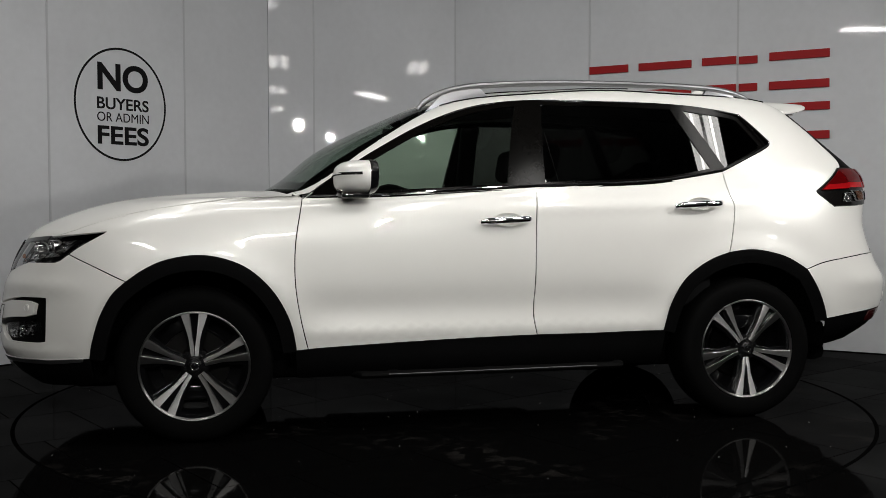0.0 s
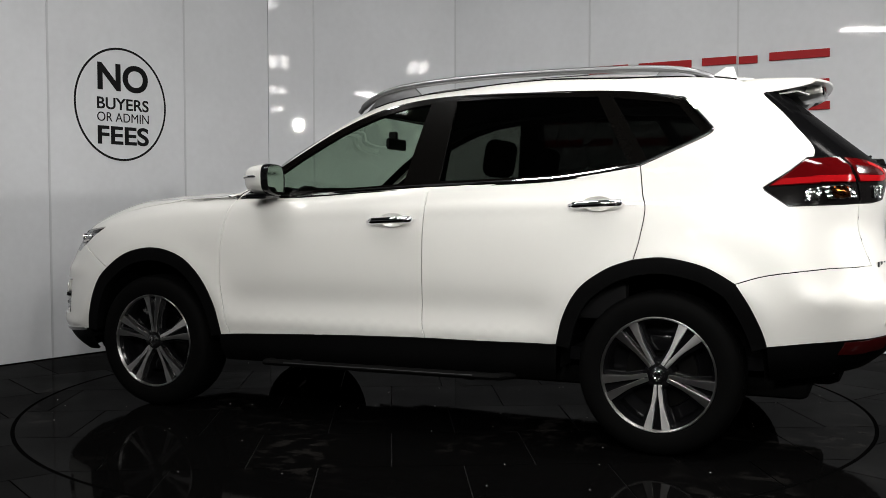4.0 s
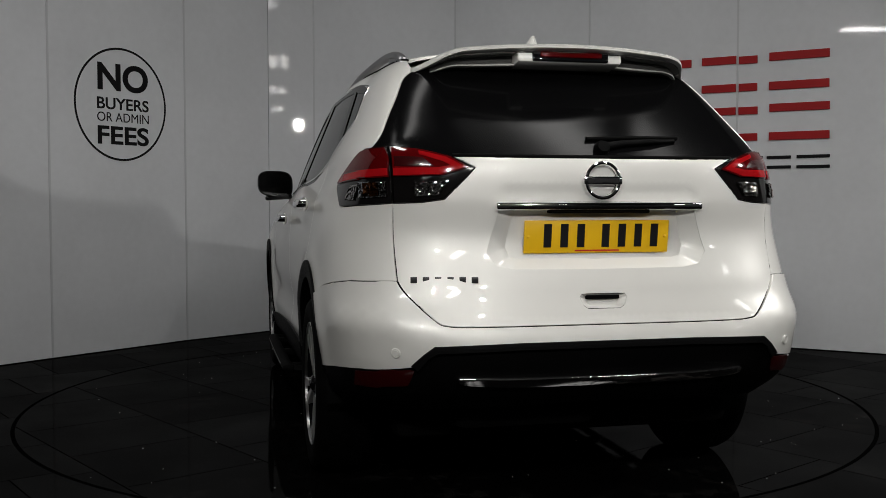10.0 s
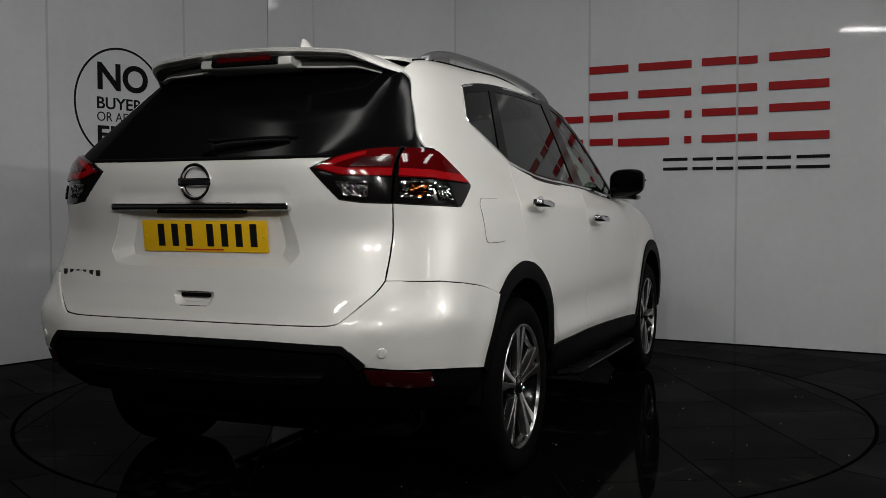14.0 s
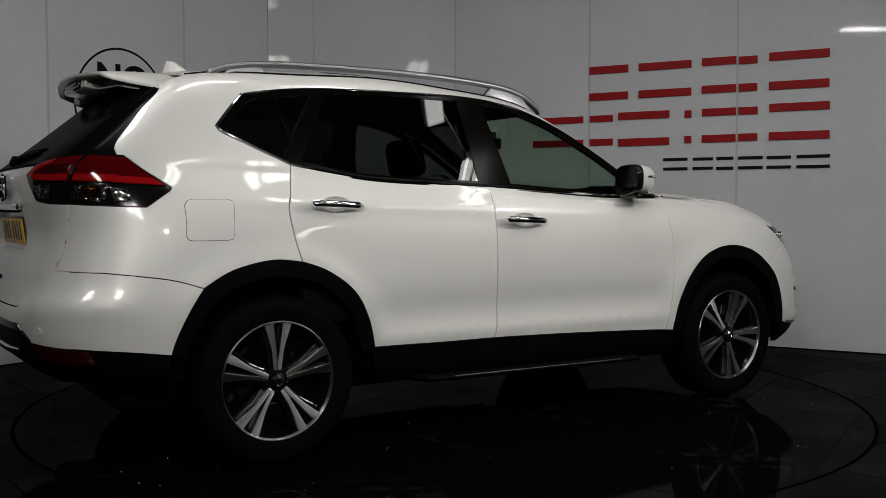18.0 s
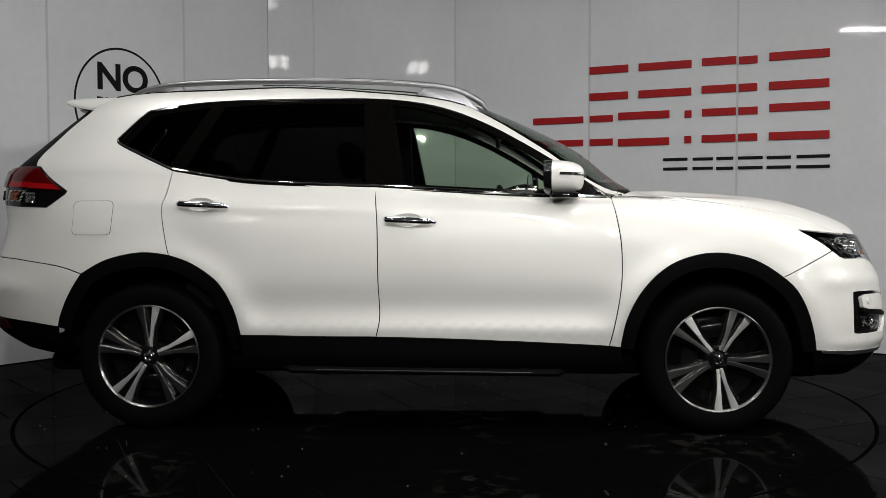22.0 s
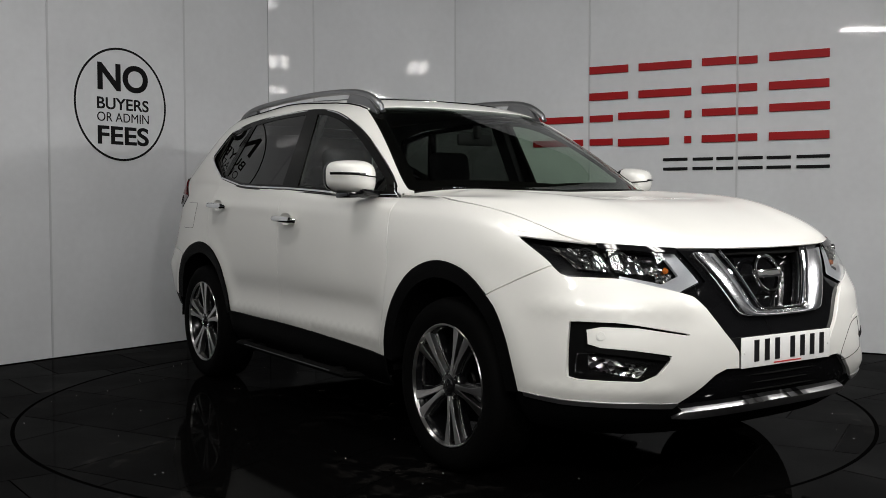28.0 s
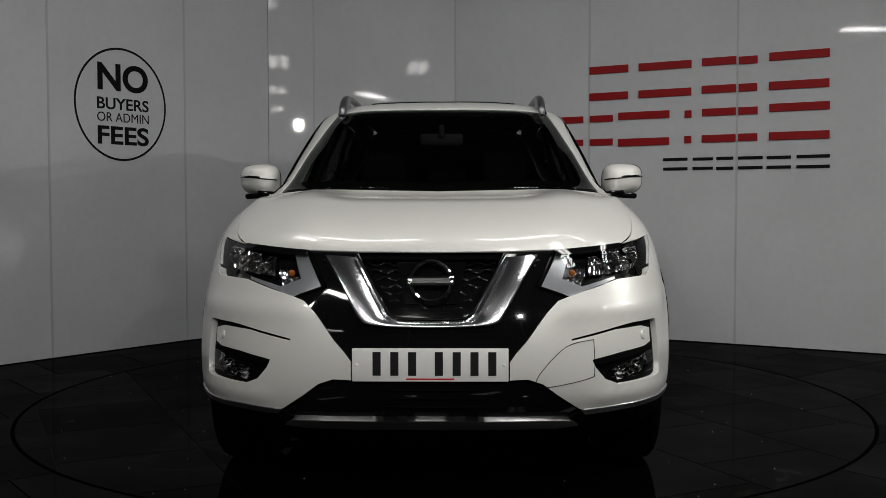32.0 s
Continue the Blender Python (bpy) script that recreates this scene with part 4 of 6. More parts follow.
    fog = loop(line("s", (1.994, 0.662), (2.02, 0.664)), line("f", (0.70, 0.662), (0.64, 0.653), (0.475, 0.621)), line("f", (0.475, 0.619), (0.64, 0.649), (0.735, 0.652), smooth=False),
               line("f", (0.770, 0.640), (0.772, 0.588), (0.745, 0.576), (0.663, 0.568), (0.548, 0.549), (0.560, 0.525), (0.594, 0.485), (0.641, 0.465), (0.70, 0.466), smooth=False), line("s", (2.03, 0.468), (1.998, 0.474), (1.994, 0.662), smooth=False))
    nose = panel("front_bumper", loop(FEND_SEAM, HEAD_LOW_OUT[9:], HEAD_LOW, NOSE_EDGE, NOSE_LOW, ARCH_FB[::-1]), M_PAINT, car, holes=[fog], step=0.03, depth=0.03, off=0.004)
    for ob in panel("fog_bezel", fog, M_PLASTIC, car, off=-0.018, gap=-0.012, step=0.03, label="black fog lamp bezel"):
        sgn = 1 if ob.data.vertices[0].co.y > 0 else -1
        part("fog_lamp", lathe([(0, 0.010), (0.008, 0.009), (0.012, 0.002), (0.013, -0.01)], 16, on_surface("f", (0.725, 0.522), sgn, -0.012)), M_CHROME, ob, "chrome fog lamp bulb cap")
    facets("fog_reflector", "f", ((0.775, 0.552), (0.622, 0.512), (0.650, 0.472), (0.775, 0.500)), 9, 3, -0.014, 0.006, car, 3)
    panel("fog_ledge", loop(line("f", (0.772, 0.580), (0.66, 0.566), (0.552, 0.545), smooth=False), line("f", (0.556, 0.533), (0.66, 0.548), (0.772, 0.563), smooth=False)), M_PLASTIC, car, off=0.006, gap=0, depth=0.03, step=0.03)
    for ob in panel("fog_lens", loop(line("f", (0.565, 0.535), (0.66, 0.556), (0.745, 0.560), smooth=False), line("s", (2.025, 0.555), (2.02, 0.490), smooth=False), line("f", (0.72, 0.480), (0.645, 0.480), (0.600, 0.497), smooth=False)), M_LENS, car, off=-0.006, gap=0, depth=0.003, step=0.04):
        ob.visible_shadow = False
    tow = line("f", (0.550, 0.618), (0.552, 0.512), (0.535, 0.490), (0.40, 0.466), (0.352, 0.472), (0.372, 0.520), (0.455, 0.598), (0.550, 0.618))
    part("tow_cover_seam", tube(surf(tow[:, 0], tow[:, 1]) + surf_normal(tow[:, 0], tow[:, 1]) * 0.0042, 0.0013, 6), M_SEAL, car)
    # black nose with lower intake, and lip
    nose_black = panel("grille_surround", loop(line("f", (0.256, 0.9165), (0.40, 0.925)), HEAD_IN[::-1], NOSE_EDGE, line("f", (0.503, 0.381), (0.52, 0.33), (0.0, 0.33), smooth=False), line("f", (0.0, 0.683), (0.125, 0.690), (0.150, 0.720), (0.256, 0.905), smooth=False)), M_GLOSSBLACK, car, off=-0.012, gap=-0.006, centre=True, label="gloss black grille surround")
    panel("front_lip", loop(line("f", (0.0, 0.30), (0.40, 0.30), (0.515, 0.372), (0.65, 0.383), smooth=False), line("s", (1.98, 0.383), (1.80, 0.396)), line("s", (1.80, 0.396), (1.80, 0.275)), line("s", (1.80, 0.275), (1.95, 0.262)), line("f", (0.60, 0.252), (0.0, 0.245), smooth=False)), M_PLASTIC, car, off=0.0, gap=-0.002, centre=True, label="black plastic front lip")
    panel("skid_plate", loop(line("f", (0.0, 0.352), (0.40, 0.349), (0.47, 0.346), smooth=False), line("f", (0.50, 0.326), (0.42, 0.318), (0.0, 0.318), smooth=False)), M_SATIN, car, off=0.012, gap=0, depth=0.03, centre=True, step=0.03, label="brushed silver front skid plate")
    panel("lip_trim", loop(line("f", (0.508, 0.383), (0.65, 0.391)), line("s", (1.98, 0.391), (1.83, 0.402)), line("s", (1.83, 0.388), (1.97, 0.374)), line("f", (0.66, 0.373), (0.522, 0.366), smooth=False)), M_SATIN, car, off=0.010, gap=0, depth=0.02, step=0.04)
    # sill and arch cladding
    panel("sill_cladding", loop(SILL_R[::-1], SILL_F, line("s", (0.899, 0.410), (0.89, 0.285)), line("s", (0.89, 0.285), (0.0, 0.29), (-0.89, 0.30)), line("s", (-0.89, 0.30), (-0.905, 0.457))), M_PLASTIC, car, off=0.010, gap=-0.002, label="black plastic sill cladding")

    def shrunk(e, k, hx):
        p = shell(e[:, 0], e[:, 1])[:, [0, 2]]
        return place("s", (p - (hx, 0.352)) * k + (hx, 0.352))
    af = np.concatenate([ARCH_F[::-1], ARCH_FB[1:]])
    panel("front_arch_trim", loop(af, shrunk(af, 0.875, 1.3525)[::-1]), M_PLASTIC, car, off=0.008, gap=-0.002, depth=0.05, step=0.03, label="black plastic wheel arch trim")
    ar = np.concatenate([ARCH_R, ARCH_R2[1:], ARCH_R3[1:]])
    panel("rear_arch_trim", loop(ar, shrunk(ar, 0.875, -1.3525)[::-1]), M_PLASTIC, car, off=0.008, gap=-0.002, depth=0.05, step=0.03, label="black plastic wheel arch trim")
    # dark inner shell behind the gaps, with wheel openings
    panel("inner_shell", loop(BELT_F[::-1], SEAM_A, line("s", (0.845, 0.415), (0.845, 0.30)), line("s", (0.845, 0.30), (-0.86, 0.30)), ARCH_R, SEAM_C[::-1], BELT_R[::-1]), M_SEAL, car, off=-0.05, gap=0, step=0.1)
    panel("inner_quarter", loop(SEAM_C, ARCH_R2, ARCH_R3, line("s", (-1.793, 0.495), (-1.95, 0.513), (-2.13, 0.532)), line("r", (0.60, 0.60), (0.60, 1.20)), line("s", (-1.95, 1.20), (-1.50, 1.30), (-1.253, 1.246))), M_SEAL, car, off=-0.025, gap=0, step=0.1)
    panel("inner_fender", loop(SEAM_A, ARCH_F[::-1], ARCH_FB, line("s", (1.80, 0.398), (1.98, 0.40)), line("f", (0.55, 0.45), (0.55, 0.90)), line("s", (1.7, 0.93), (1.2, 1.02), (0.862, 1.10))), M_SEAL, car, off=-0.10, gap=0, step=0.1)
    panel("bonnet_liner", loop(HOOD_FRONT, HOOD_SIDE[::-1], COWL[::-1]), M_SEAL, car, off=-0.03, gap=-0.01, step=0.12, centre=True)
    panel("gate_liner", loop(line("r", (0.0, 1.215), (0.60, 1.215)), line("r", (0.66, 1.08), (0.66, 0.70)), line("r", (0.60, 0.60), (0.0, 0.60))), M_SEAL, car, off=-0.06, gap=0, step=0.1, centre=True)
    panel("headlining", loop(WS_TOP, GUTTER, ROOF_REAR, np.array([[3.0, NR - 1.0], [0.0, NR - 1.0]])), M_LINER, car, off=-0.035, gap=0.02, centre=True, step=0.1, label="pale grey headlining")
    return gate, rear_glass, hood


M_SATINBLACK = material("satin_dark_grey_trim", (0.016, 0.016, 0.017), rough=0.35, spec=0.5, vary=0.1)




def build_windows(car):
    """Side glass, black pillars and bright trim."""
    q = loop(line("s", (-1.505, 1.395), (-1.40, 1.521), (-1.36, 1.538), (-1.09, 1.571), smooth=False), line("s", (-1.09, 1.571), (-1.278, 1.262), smooth=False), line("s", (-1.278, 1.262), (-1.505, 1.372), smooth=False))
    r = loop(line("s", (-1.03, 1.576), (-0.70, 1.587), (-0.325, 1.586)), line("s", (-0.325, 1.586), (-0.302, 1.186), smooth=False), line("s", (-0.302, 1.186), (-0.55, 1.193), (-0.872, 1.209), (-1.054, 1.232), (-1.205, 1.262)), line("s", (-1.205, 1.262), (-1.03, 1.576), smooth=False))
    f = loop(line("s", (-0.20, 1.577), (-0.083, 1.564), (0.09, 1.520), (0.285, 1.440), (0.475, 1.336), (0.60, 1.258), (0.72, 1.180)), line("s", (0.72, 1.180), (0.70, 1.140), (0.534, 1.142), (0.106, 1.163), (-0.125, 1.177)), line("s", (-0.125, 1.177), (-0.20, 1.577), smooth=False))
    dlo = loop(BELT_F, BELT_R, DLO_TOP)
    panel("window_surround", dlo, M_PILLAR, car, holes=[q, r, f], off=-0.008, gap=-0.006, depth=0.02, label="gloss black window pillars", flat="pane")
    for name, lp, mat in (("quarter_window", q, M_PRIVACY), ("rear_door_window", r, M_PRIVACY), ("front_door_window", f, M_GLASS)):
        for ob in panel(name, lp, mat, car, off=-0.012, gap=-0.006, depth=0.002, step=0.08, flat="pane"):
            if mat is M_GLASS:
                ob.visible_shadow = False
    edge = np.concatenate([BELT_F, BELT_R[1:], DLO_TOP[1:]])

    def strip(e, w0, w1, mat, name, off, c):
        p = surf(e[:, 0], e[:, 1])
        n = surf_normal(e[:, 0], e[:, 1])
        t = np.gradient(p, axis=0)
        t /= np.linalg.norm(t, axis=1, keepdims=True)
        s = np.cross(n, t)
        s[((c - p) * s).sum(1) < 0] *= -1
        a, b = p + s * w0 + n * off, p + s * w1 + n * off
        rows = [a - n * 0.008, a, (a + b) / 2 + n * 0.002, b, b - n * 0.008]
        k = len(p)
        V = np.concatenate(rows)
        F = [(j * k + i, j * k + i + 1, (j + 1) * k + i + 1, (j + 1) * k + i) for j in range(4) for i in range(k - 1)]
        for sgn in (1, -1):
            bm = bmesh.new()
            vs = [bm.verts.new((x, y * sgn, z)) for x, y, z in V]
            for fc in F:
                bm.faces.new([vs[i] for i in fc])
            bmesh.ops.recalc_face_normals(bm, faces=bm.faces[:])
            part(name, bm, mat, car, "bright chrome window trim" if mat is M_CHROME else "")
    strip(np.concatenate([BELT_F, BELT_R[1:]]), 0.002, 0.011, M_CHROME, "belt_trim", 0.004, np.array((-0.3, 0.8, 9.0)))
    strip(DLO_TOP, 0.002, 0.010, M_CHROME, "window_trim", 0.003, np.array((-0.45, 0.75, 1.36)))


# ---- wheels, lamps and fittings of the car ----
HUBS = [(1.3525, 1, 0), (1.3525, -1, 170), (-1.3525, 1, 180), (-1.3525, -1, 0)]


def build_wheel(car, hx, s, spin):
    w = new("wheel")
    w.parent = car
    w["label"] = "two-tone five-spoke alloy wheel with black tyre"
    # the wheel's own z axis points outward
    w.matrix_local = pose(hx, s * 0.887, 0.352, -90 * s, 0, 0) @ pose(0, 0, 0, 0, 0, -90 + spin if s > 0 else 90 - spin)
    tyre = [(0.246, -0.012), (0.252, 0.003), (0.268, 0.008), (0.30, 0.012), (0.325, 0.008), (0.341, -0.004), (0.349, -0.022), (0.352, -0.045), (0.352, -0.175), (0.347, -0.20), (0.33, -0.215), (0.26, -0.21), (0.245, -0.20)]
    part("tyre", lathe(tyre, 72), M_TYRE, w, "black tyre with rounded shoulders")
    bm = bmesh.new()
    for i in range(60):
        for row, zz in enumerate((-0.052, -0.085, -0.12, -0.155)):
            box(0.004, 0.022, 0.032, pose(0, 0, 0, 0, 0, i * 6 + row * 2.3) @ pose(0.3510, 0, zz, 25 if row % 2 else -25), bm=bm)
    part("tread", bm, M_TYRE, w, smooth=False)
    rim = [(0.2465, -0.004), (0.2490, 0.001), (0.2470, 0.005), (0.2435, 0.005), (0.2405, 0.001), (0.2375, -0.010)]
    part("rim", lathe(rim, 72), M_ALLOY, w, "machined silver rim lip")
    part("barrel", lathe([(0.236, -0.006), (0.232, -0.013), (0.220, -0.032), (0.212, -0.10), (0.10, -0.125), (0.0, -0.125)], 48), M_ALLOYDARK, w)
    part("brake_disc", lathe([(0.0, -0.085), (0.07, -0.085), (0.075, -0.095), (0.155, -0.095), (0.157, -0.11), (0.0, -0.11)], 48), M_DISCBRAKE, w, "grey steel brake disc")
    part("caliper", box(0.07, 0.14, 0.06, pose(-0.13, 0.02, -0.085), 0.012), M_ALLOYDARK, w)
    hub = lathe([(0.0, 0.0), (0.026, 0.0), (0.030, -0.003), (0.032, -0.010), (0.060, -0.016), (0.068, -0.03), (0.07, -0.06), (0.0, -0.06)], 40)
    part("hub", hub, M_ALLOYDARK, w)
    part("hub_cap", lathe([(0.0, 0.004), (0.018, 0.0035), (0.024, 0.001), (0.026, -0.002)], 32), M_GLOSSBLACK, w, "black hub cap with a chrome ring")
    part("cap_ring", join([lathe([(0.014, 0.004), (0.0165, 0.0065), (0.019, 0.004)], 32), box(0.040, 0.007, 0.003, pose(0, 0, 0.0055), 0.001)]), M_CHROME, w)
    for k in range(5):
        a = 72 * k
        for sg in (1, -1):
            face = [(0.044, sg * 0.0012), (0.044, sg * 0.0165), (0.118, sg * 0.0250), (0.150, sg * 0.0325), (0.2395, sg * 0.0610), (0.2410, sg * 0.0205), (0.140, sg * 0.0095), (0.078, sg * 0.0012)]
            bm = prism(face, 0.026, pose(0, 0, -0.026), 0.0011)
            for v in bm.verts:
                v.co.z += -0.013 + 0.015 * v.co.x / 0.24 - 0.05 * abs(v.co.y)
            bm.transform(pose(0, 0, 0, 0, 0, a))
            part("spoke", bm, M_ALLOY, w, "machined silver spoke blade", smooth=False)
        back = [(0.05, -0.030), (0.05, 0.030), (0.13, 0.040), (0.237, 0.085), (0.237, -0.085), (0.13, -0.040)]
        bm = prism(back, 0.032, pose(0, 0, -0.062), 0.003)
        for v in bm.verts:
            v.co.z += -0.008 + 0.012 * (v.co.xy.length / 0.24) ** 2
        bm.transform(pose(0, 0, 0, 0, 0, a))
        part("spoke_back", bm, M_ALLOYDARK, w, smooth=False)
        part("lug_nut", lathe([(0, -0.010), (0.008, -0.010), (0.010, -0.016), (0.010, -0.03)], 6, pose(0.045 * math.cos(radians(a + 36)), 0.045 * math.sin(radians(a + 36)), 0.0)), M_CHROME, w)
    return w


def build_under(car):
    part("floor_pan", box(3.9, 1.30, 0.10, pose(0.0, 0, 0.29), 0.04), M_SEAL, car)
    part("engine_undertray", box(0.8, 1.2, 0.12, pose(1.55, 0, 0.28), 0.05), M_SEAL, car)
    part("rear_beam", box(0.25, 1.25, 0.14, pose(-1.40, 0, 0.33), 0.05), M_SEAL, car)
    part("exhaust_box", box(0.25, 0.55, 0.16, pose(-1.95, 0.2, 0.36), 0.06), M_SEAL, car)
    for hx, s, _ in HUBS:
        prof = [(0.435, 0.0), (0.435, 0.40), (0.0, 0.40)]
        part("wheel_liner", lathe(prof, 24, pose(hx, s * 0.872, 0.352, 90 * s, 0, 0), (0, 180) if s > 0 else (180, 360)), M_SEAL, car, "black plastic wheel arch liner")
    for s in (1, -1):
        pts = [(0.62, s * 0.84, 0.285), (0.58, s * 0.905, 0.290), (0.50, s * 0.930, 0.293), (-0.55, s * 0.930, 0.300), (-0.64, s * 0.905, 0.300), (-0.68, s * 0.84, 0.296)]
        step = part("side_step", tube(spline(pts, 6), 0.030, 12, flat=0.55), M_SEAL, car, "dark side step bar with a bright edge")
        part("step_trim", tube([(0.48, s * 0.957, 0.297), (0.0, s * 0.958, 0.301), (-0.53, s * 0.957, 0.305)], 0.0035, 6), M_SATINBLACK, step)
        for x in (0.45, -0.02, -0.5):
            part("bracket", box(0.05, 0.16, 0.03, pose(x, s * 0.84, 0.29), 0.006), M_SEAL, step)


def front_lamps(car):
    outline = loop(HEAD_TOP[:], HEAD_LOW_OUT, HEAD_LOW, HEAD_IN)
    lens = panel("headlamp", outline, M_LENS, car, off=0.004, gap=0.003, depth=0.006, step=0.05, label="clear headlamp with silver bowls and amber indicator")
    for s, ob in zip((1, -1), lens):
        ob.visible_shadow = False
    backs = panel("lamp_housing", outline, M_LAMPIN, car, off=-0.055, gap=-0.004, depth=-0.052, step=0.05)
    drl = loop(line("f", (0.380, 0.803), (0.438, 0.910), (0.484, 0.913), smooth=False), line("f", (0.484, 0.913), (0.452, 0.826), (0.525, 0.798), smooth=False), line("f", (0.525, 0.798), (0.650, 0.828), (0.650, 0.820), (0.476, 0.768), smooth=False))
    panel("daylight_strip", drl, M_LIGHTGUIDE, car, off=-0.012, gap=0, depth=0.015, step=0.03, label="white boomerang daytime running light")
    trim = loop(line("f", (0.430, 0.917), (0.51, 0.922), (0.672, 0.935)), line("f", (0.672, 0.919), (0.51, 0.904), (0.432, 0.898)))
    panel("lamp_brow", trim, M_GLOSSBLACK, car, off=0.006, gap=0, depth=0.01, step=0.03)
    for s, ob in zip((1, -1), lens):
        for bx, by, bz, r, tilt in ((2.052, 0.628, 0.872, 0.034, -28), (1.975, 0.712, 0.890, 0.028, -40)):
            m = pose(bx, s * by, bz, 0, 0, -s * tilt) @ pose(0, 0, 0, 0, 90, 0)
            part("lamp_bowl", lathe([(0, -0.03), (r * 0.45, -0.024), (r * 0.8, -0.008), (r, 0.012), (r * 1.08, 0.012), (r * 1.1, -0.03)], 28, m), M_REFLECTOR, ob, "silvered headlamp bowl")
            part("lamp_bulb", lathe([(0, 0.012), (0.007, 0.010), (0.010, 0.0), (0.010, -0.026)], 14, m), M_CHROME, ob)
        part("indicator", lathe([(0, 0.006), (0.008, 0.004), (0.012, -0.006)], 16, pose(2.150, s * 0.486, 0.838, 0, 90, 0)), M_AMBER, ob, "amber indicator bulb")
    facets("lamp_reflector", "f", ((0.782, 0.936), (0.672, 0.921), (0.664, 0.846), (0.752, 0.858)), 12, 4, -0.026, 0.0024, car, 11)
    facets("lamp_reflector", "f", ((0.660, 0.916), (0.565, 0.905), (0.560, 0.842), (0.652, 0.846)), 12, 4, -0.032, 0.0024, car, 12)
    facets("lamp_reflector", "f", ((0.545, 0.868), (0.500, 0.860), (0.492, 0.836), (0.545, 0.838)), 6, 3, -0.030, 0.003, car, 13)
    facets("indicator_reflector", "f", ((0.530, 0.845), (0.466, 0.838), (0.476, 0.812), (0.535, 0.808)), 5, 3, -0.030, 0.005, car, 5)


M_LAMPIN = material("black_lamp_interior", (0.006, 0.006, 0.0065), rough=0.18, spec=0.5, vary=0.2, scale=14)


M_GRILLE = material("satin_black_grille", (0.005, 0.005, 0.0055), rough=0.2, spec=0.4, vary=0.1)


def build_grille(car):
    insert = panel("grille", loop(line("f", (0.0, 0.905), (0.27, 0.903), smooth=False), line("f", (0.27, 0.903), (0.160, 0.715), (0.13, 0.688), (0.0, 0.680), smooth=False)), M_GLOSSBLACK, car, off=-0.080, gap=-0.01, centre=True, label="black grille with wavy bars")
    for i in range(8):
        z = 0.716 + 0.0255 * i
        wid = 0.118 + 0.128 * (z - 0.70) / 0.20
        n = int(wid / 0.008)
        pts = []
        for k in range(-n, n + 1):
            y = k * 0.008
            x = 2.262 - (z - 0.60) * 0.31 - 0.09 * y * y - 0.045
            pts.append((x, y, z + (0.006 if i % 2 else -0.006) * math.cos(k * math.pi / 4)))
        part("grille_bar", tube(pts, 0.0048, 6), M_GRILLE, insert)
    def even(uv, off):
        p = surf(uv[:, 0], uv[:, 1]) + surf_normal(uv[:, 0], uv[:, 1]) * off
        d = np.concatenate([[0], np.cumsum(np.linalg.norm(np.diff(p, axis=0), axis=1))])
        return np.stack([np.interp(np.linspace(0, d[-1], 33), d, p[:, k]) for k in range(3)], 1)
    outer = line("f", (0.366, 0.900), (0.310, 0.815), (0.244, 0.705), (0.212, 0.676), (0.12, 0.667), (0.0, 0.665), n=4)
    inner = line("f", (0.250, 0.902), (0.200, 0.815), (0.155, 0.735), (0.135, 0.706), (0.10, 0.694), (0.0, 0.692), n=4)
    edge_a, edge_b = even(outer, 0.010), even(inner, -0.016)
    blend = lambda k, out: edge_a * (1 - k) + edge_b * k + np.array((out, 0, 0))
    rows = [even(outer, -0.03), edge_a, blend(0.06, 0.003), blend(0.5, 0.007), blend(0.94, 0.003), edge_b, even(inner, -0.06)]
    half = [np.concatenate([r, r[-2::-1] * (1, -1, 1)]) for r in rows]
    count = len(half[0])
    obj("grille_chrome", np.concatenate(half), [(k * count + i, k * count + i + 1, (k + 1) * count + i + 1, (k + 1) * count + i) for k in range(len(rows) - 1) for i in range(count - 1)], M_SOFTCHROME, car, label="chrome V-shaped grille frame")
    for s in (1, -1):
        for i in range(9):
            z = 0.735 + 0.018 * i
            y = 0.272 + (z - 0.735) * 0.60
            part("mesh_slot", box(0.012, 0.030, 0.009, pose(2.262 - (z - 0.60) * 0.31 - 0.09 * y * y - 0.004, s * y, z, s * 25, 0, 0), 0.002), M_GRILLE, insert)
    for z, w in ((0.455, 0.36), (0.425, 0.40), (0.395, 0.44)):
        pts = [(2.287 - 0.06 * y * y * 4 - (0.46 - z) * 0.3, y, z) for y in np.linspace(-w, w, 17)]
        part("intake_bar", tube(pts, 0.006, 6, flat=0.6), M_SEAL, insert)
    plate = [(2.262 - (z - 0.60) * 0.31 - 0.034 - d, y, z) for d in (0.0, 0.02) for y, z in ((-0.090, 0.735), (0.090, 0.735), (0.126, 0.902), (-0.126, 0.902))]
    obj("badge_plate", plate, [(0, 1, 2, 3), (7, 6, 5, 4), (0, 4, 5, 1), (1, 5, 6, 2), (2, 6, 7, 3), (3, 7, 4, 0)], M_GLOSSBLACK, insert, smooth=False, label="gloss black sensor plate behind the badge")
    for s in (1, -1):
        uv = line("f", (0.252, 0.902), (0.202, 0.815), (0.157, 0.735), (0.137, 0.706), (0.10, 0.692), (0.0, 0.690), n=4)
        edge = surf(uv[:, 0], uv[:, 1]) + surf_normal(uv[:, 0], uv[:, 1]) * 0.008
        part("grille_edge", tube(edge * (1, s, 1), 0.0055, 8, up=(1, 0, 0)), M_CHROME, insert, "bright chrome inner edge")
    emblem(car, 2.205, 0.814, 0.076, 1, -17)


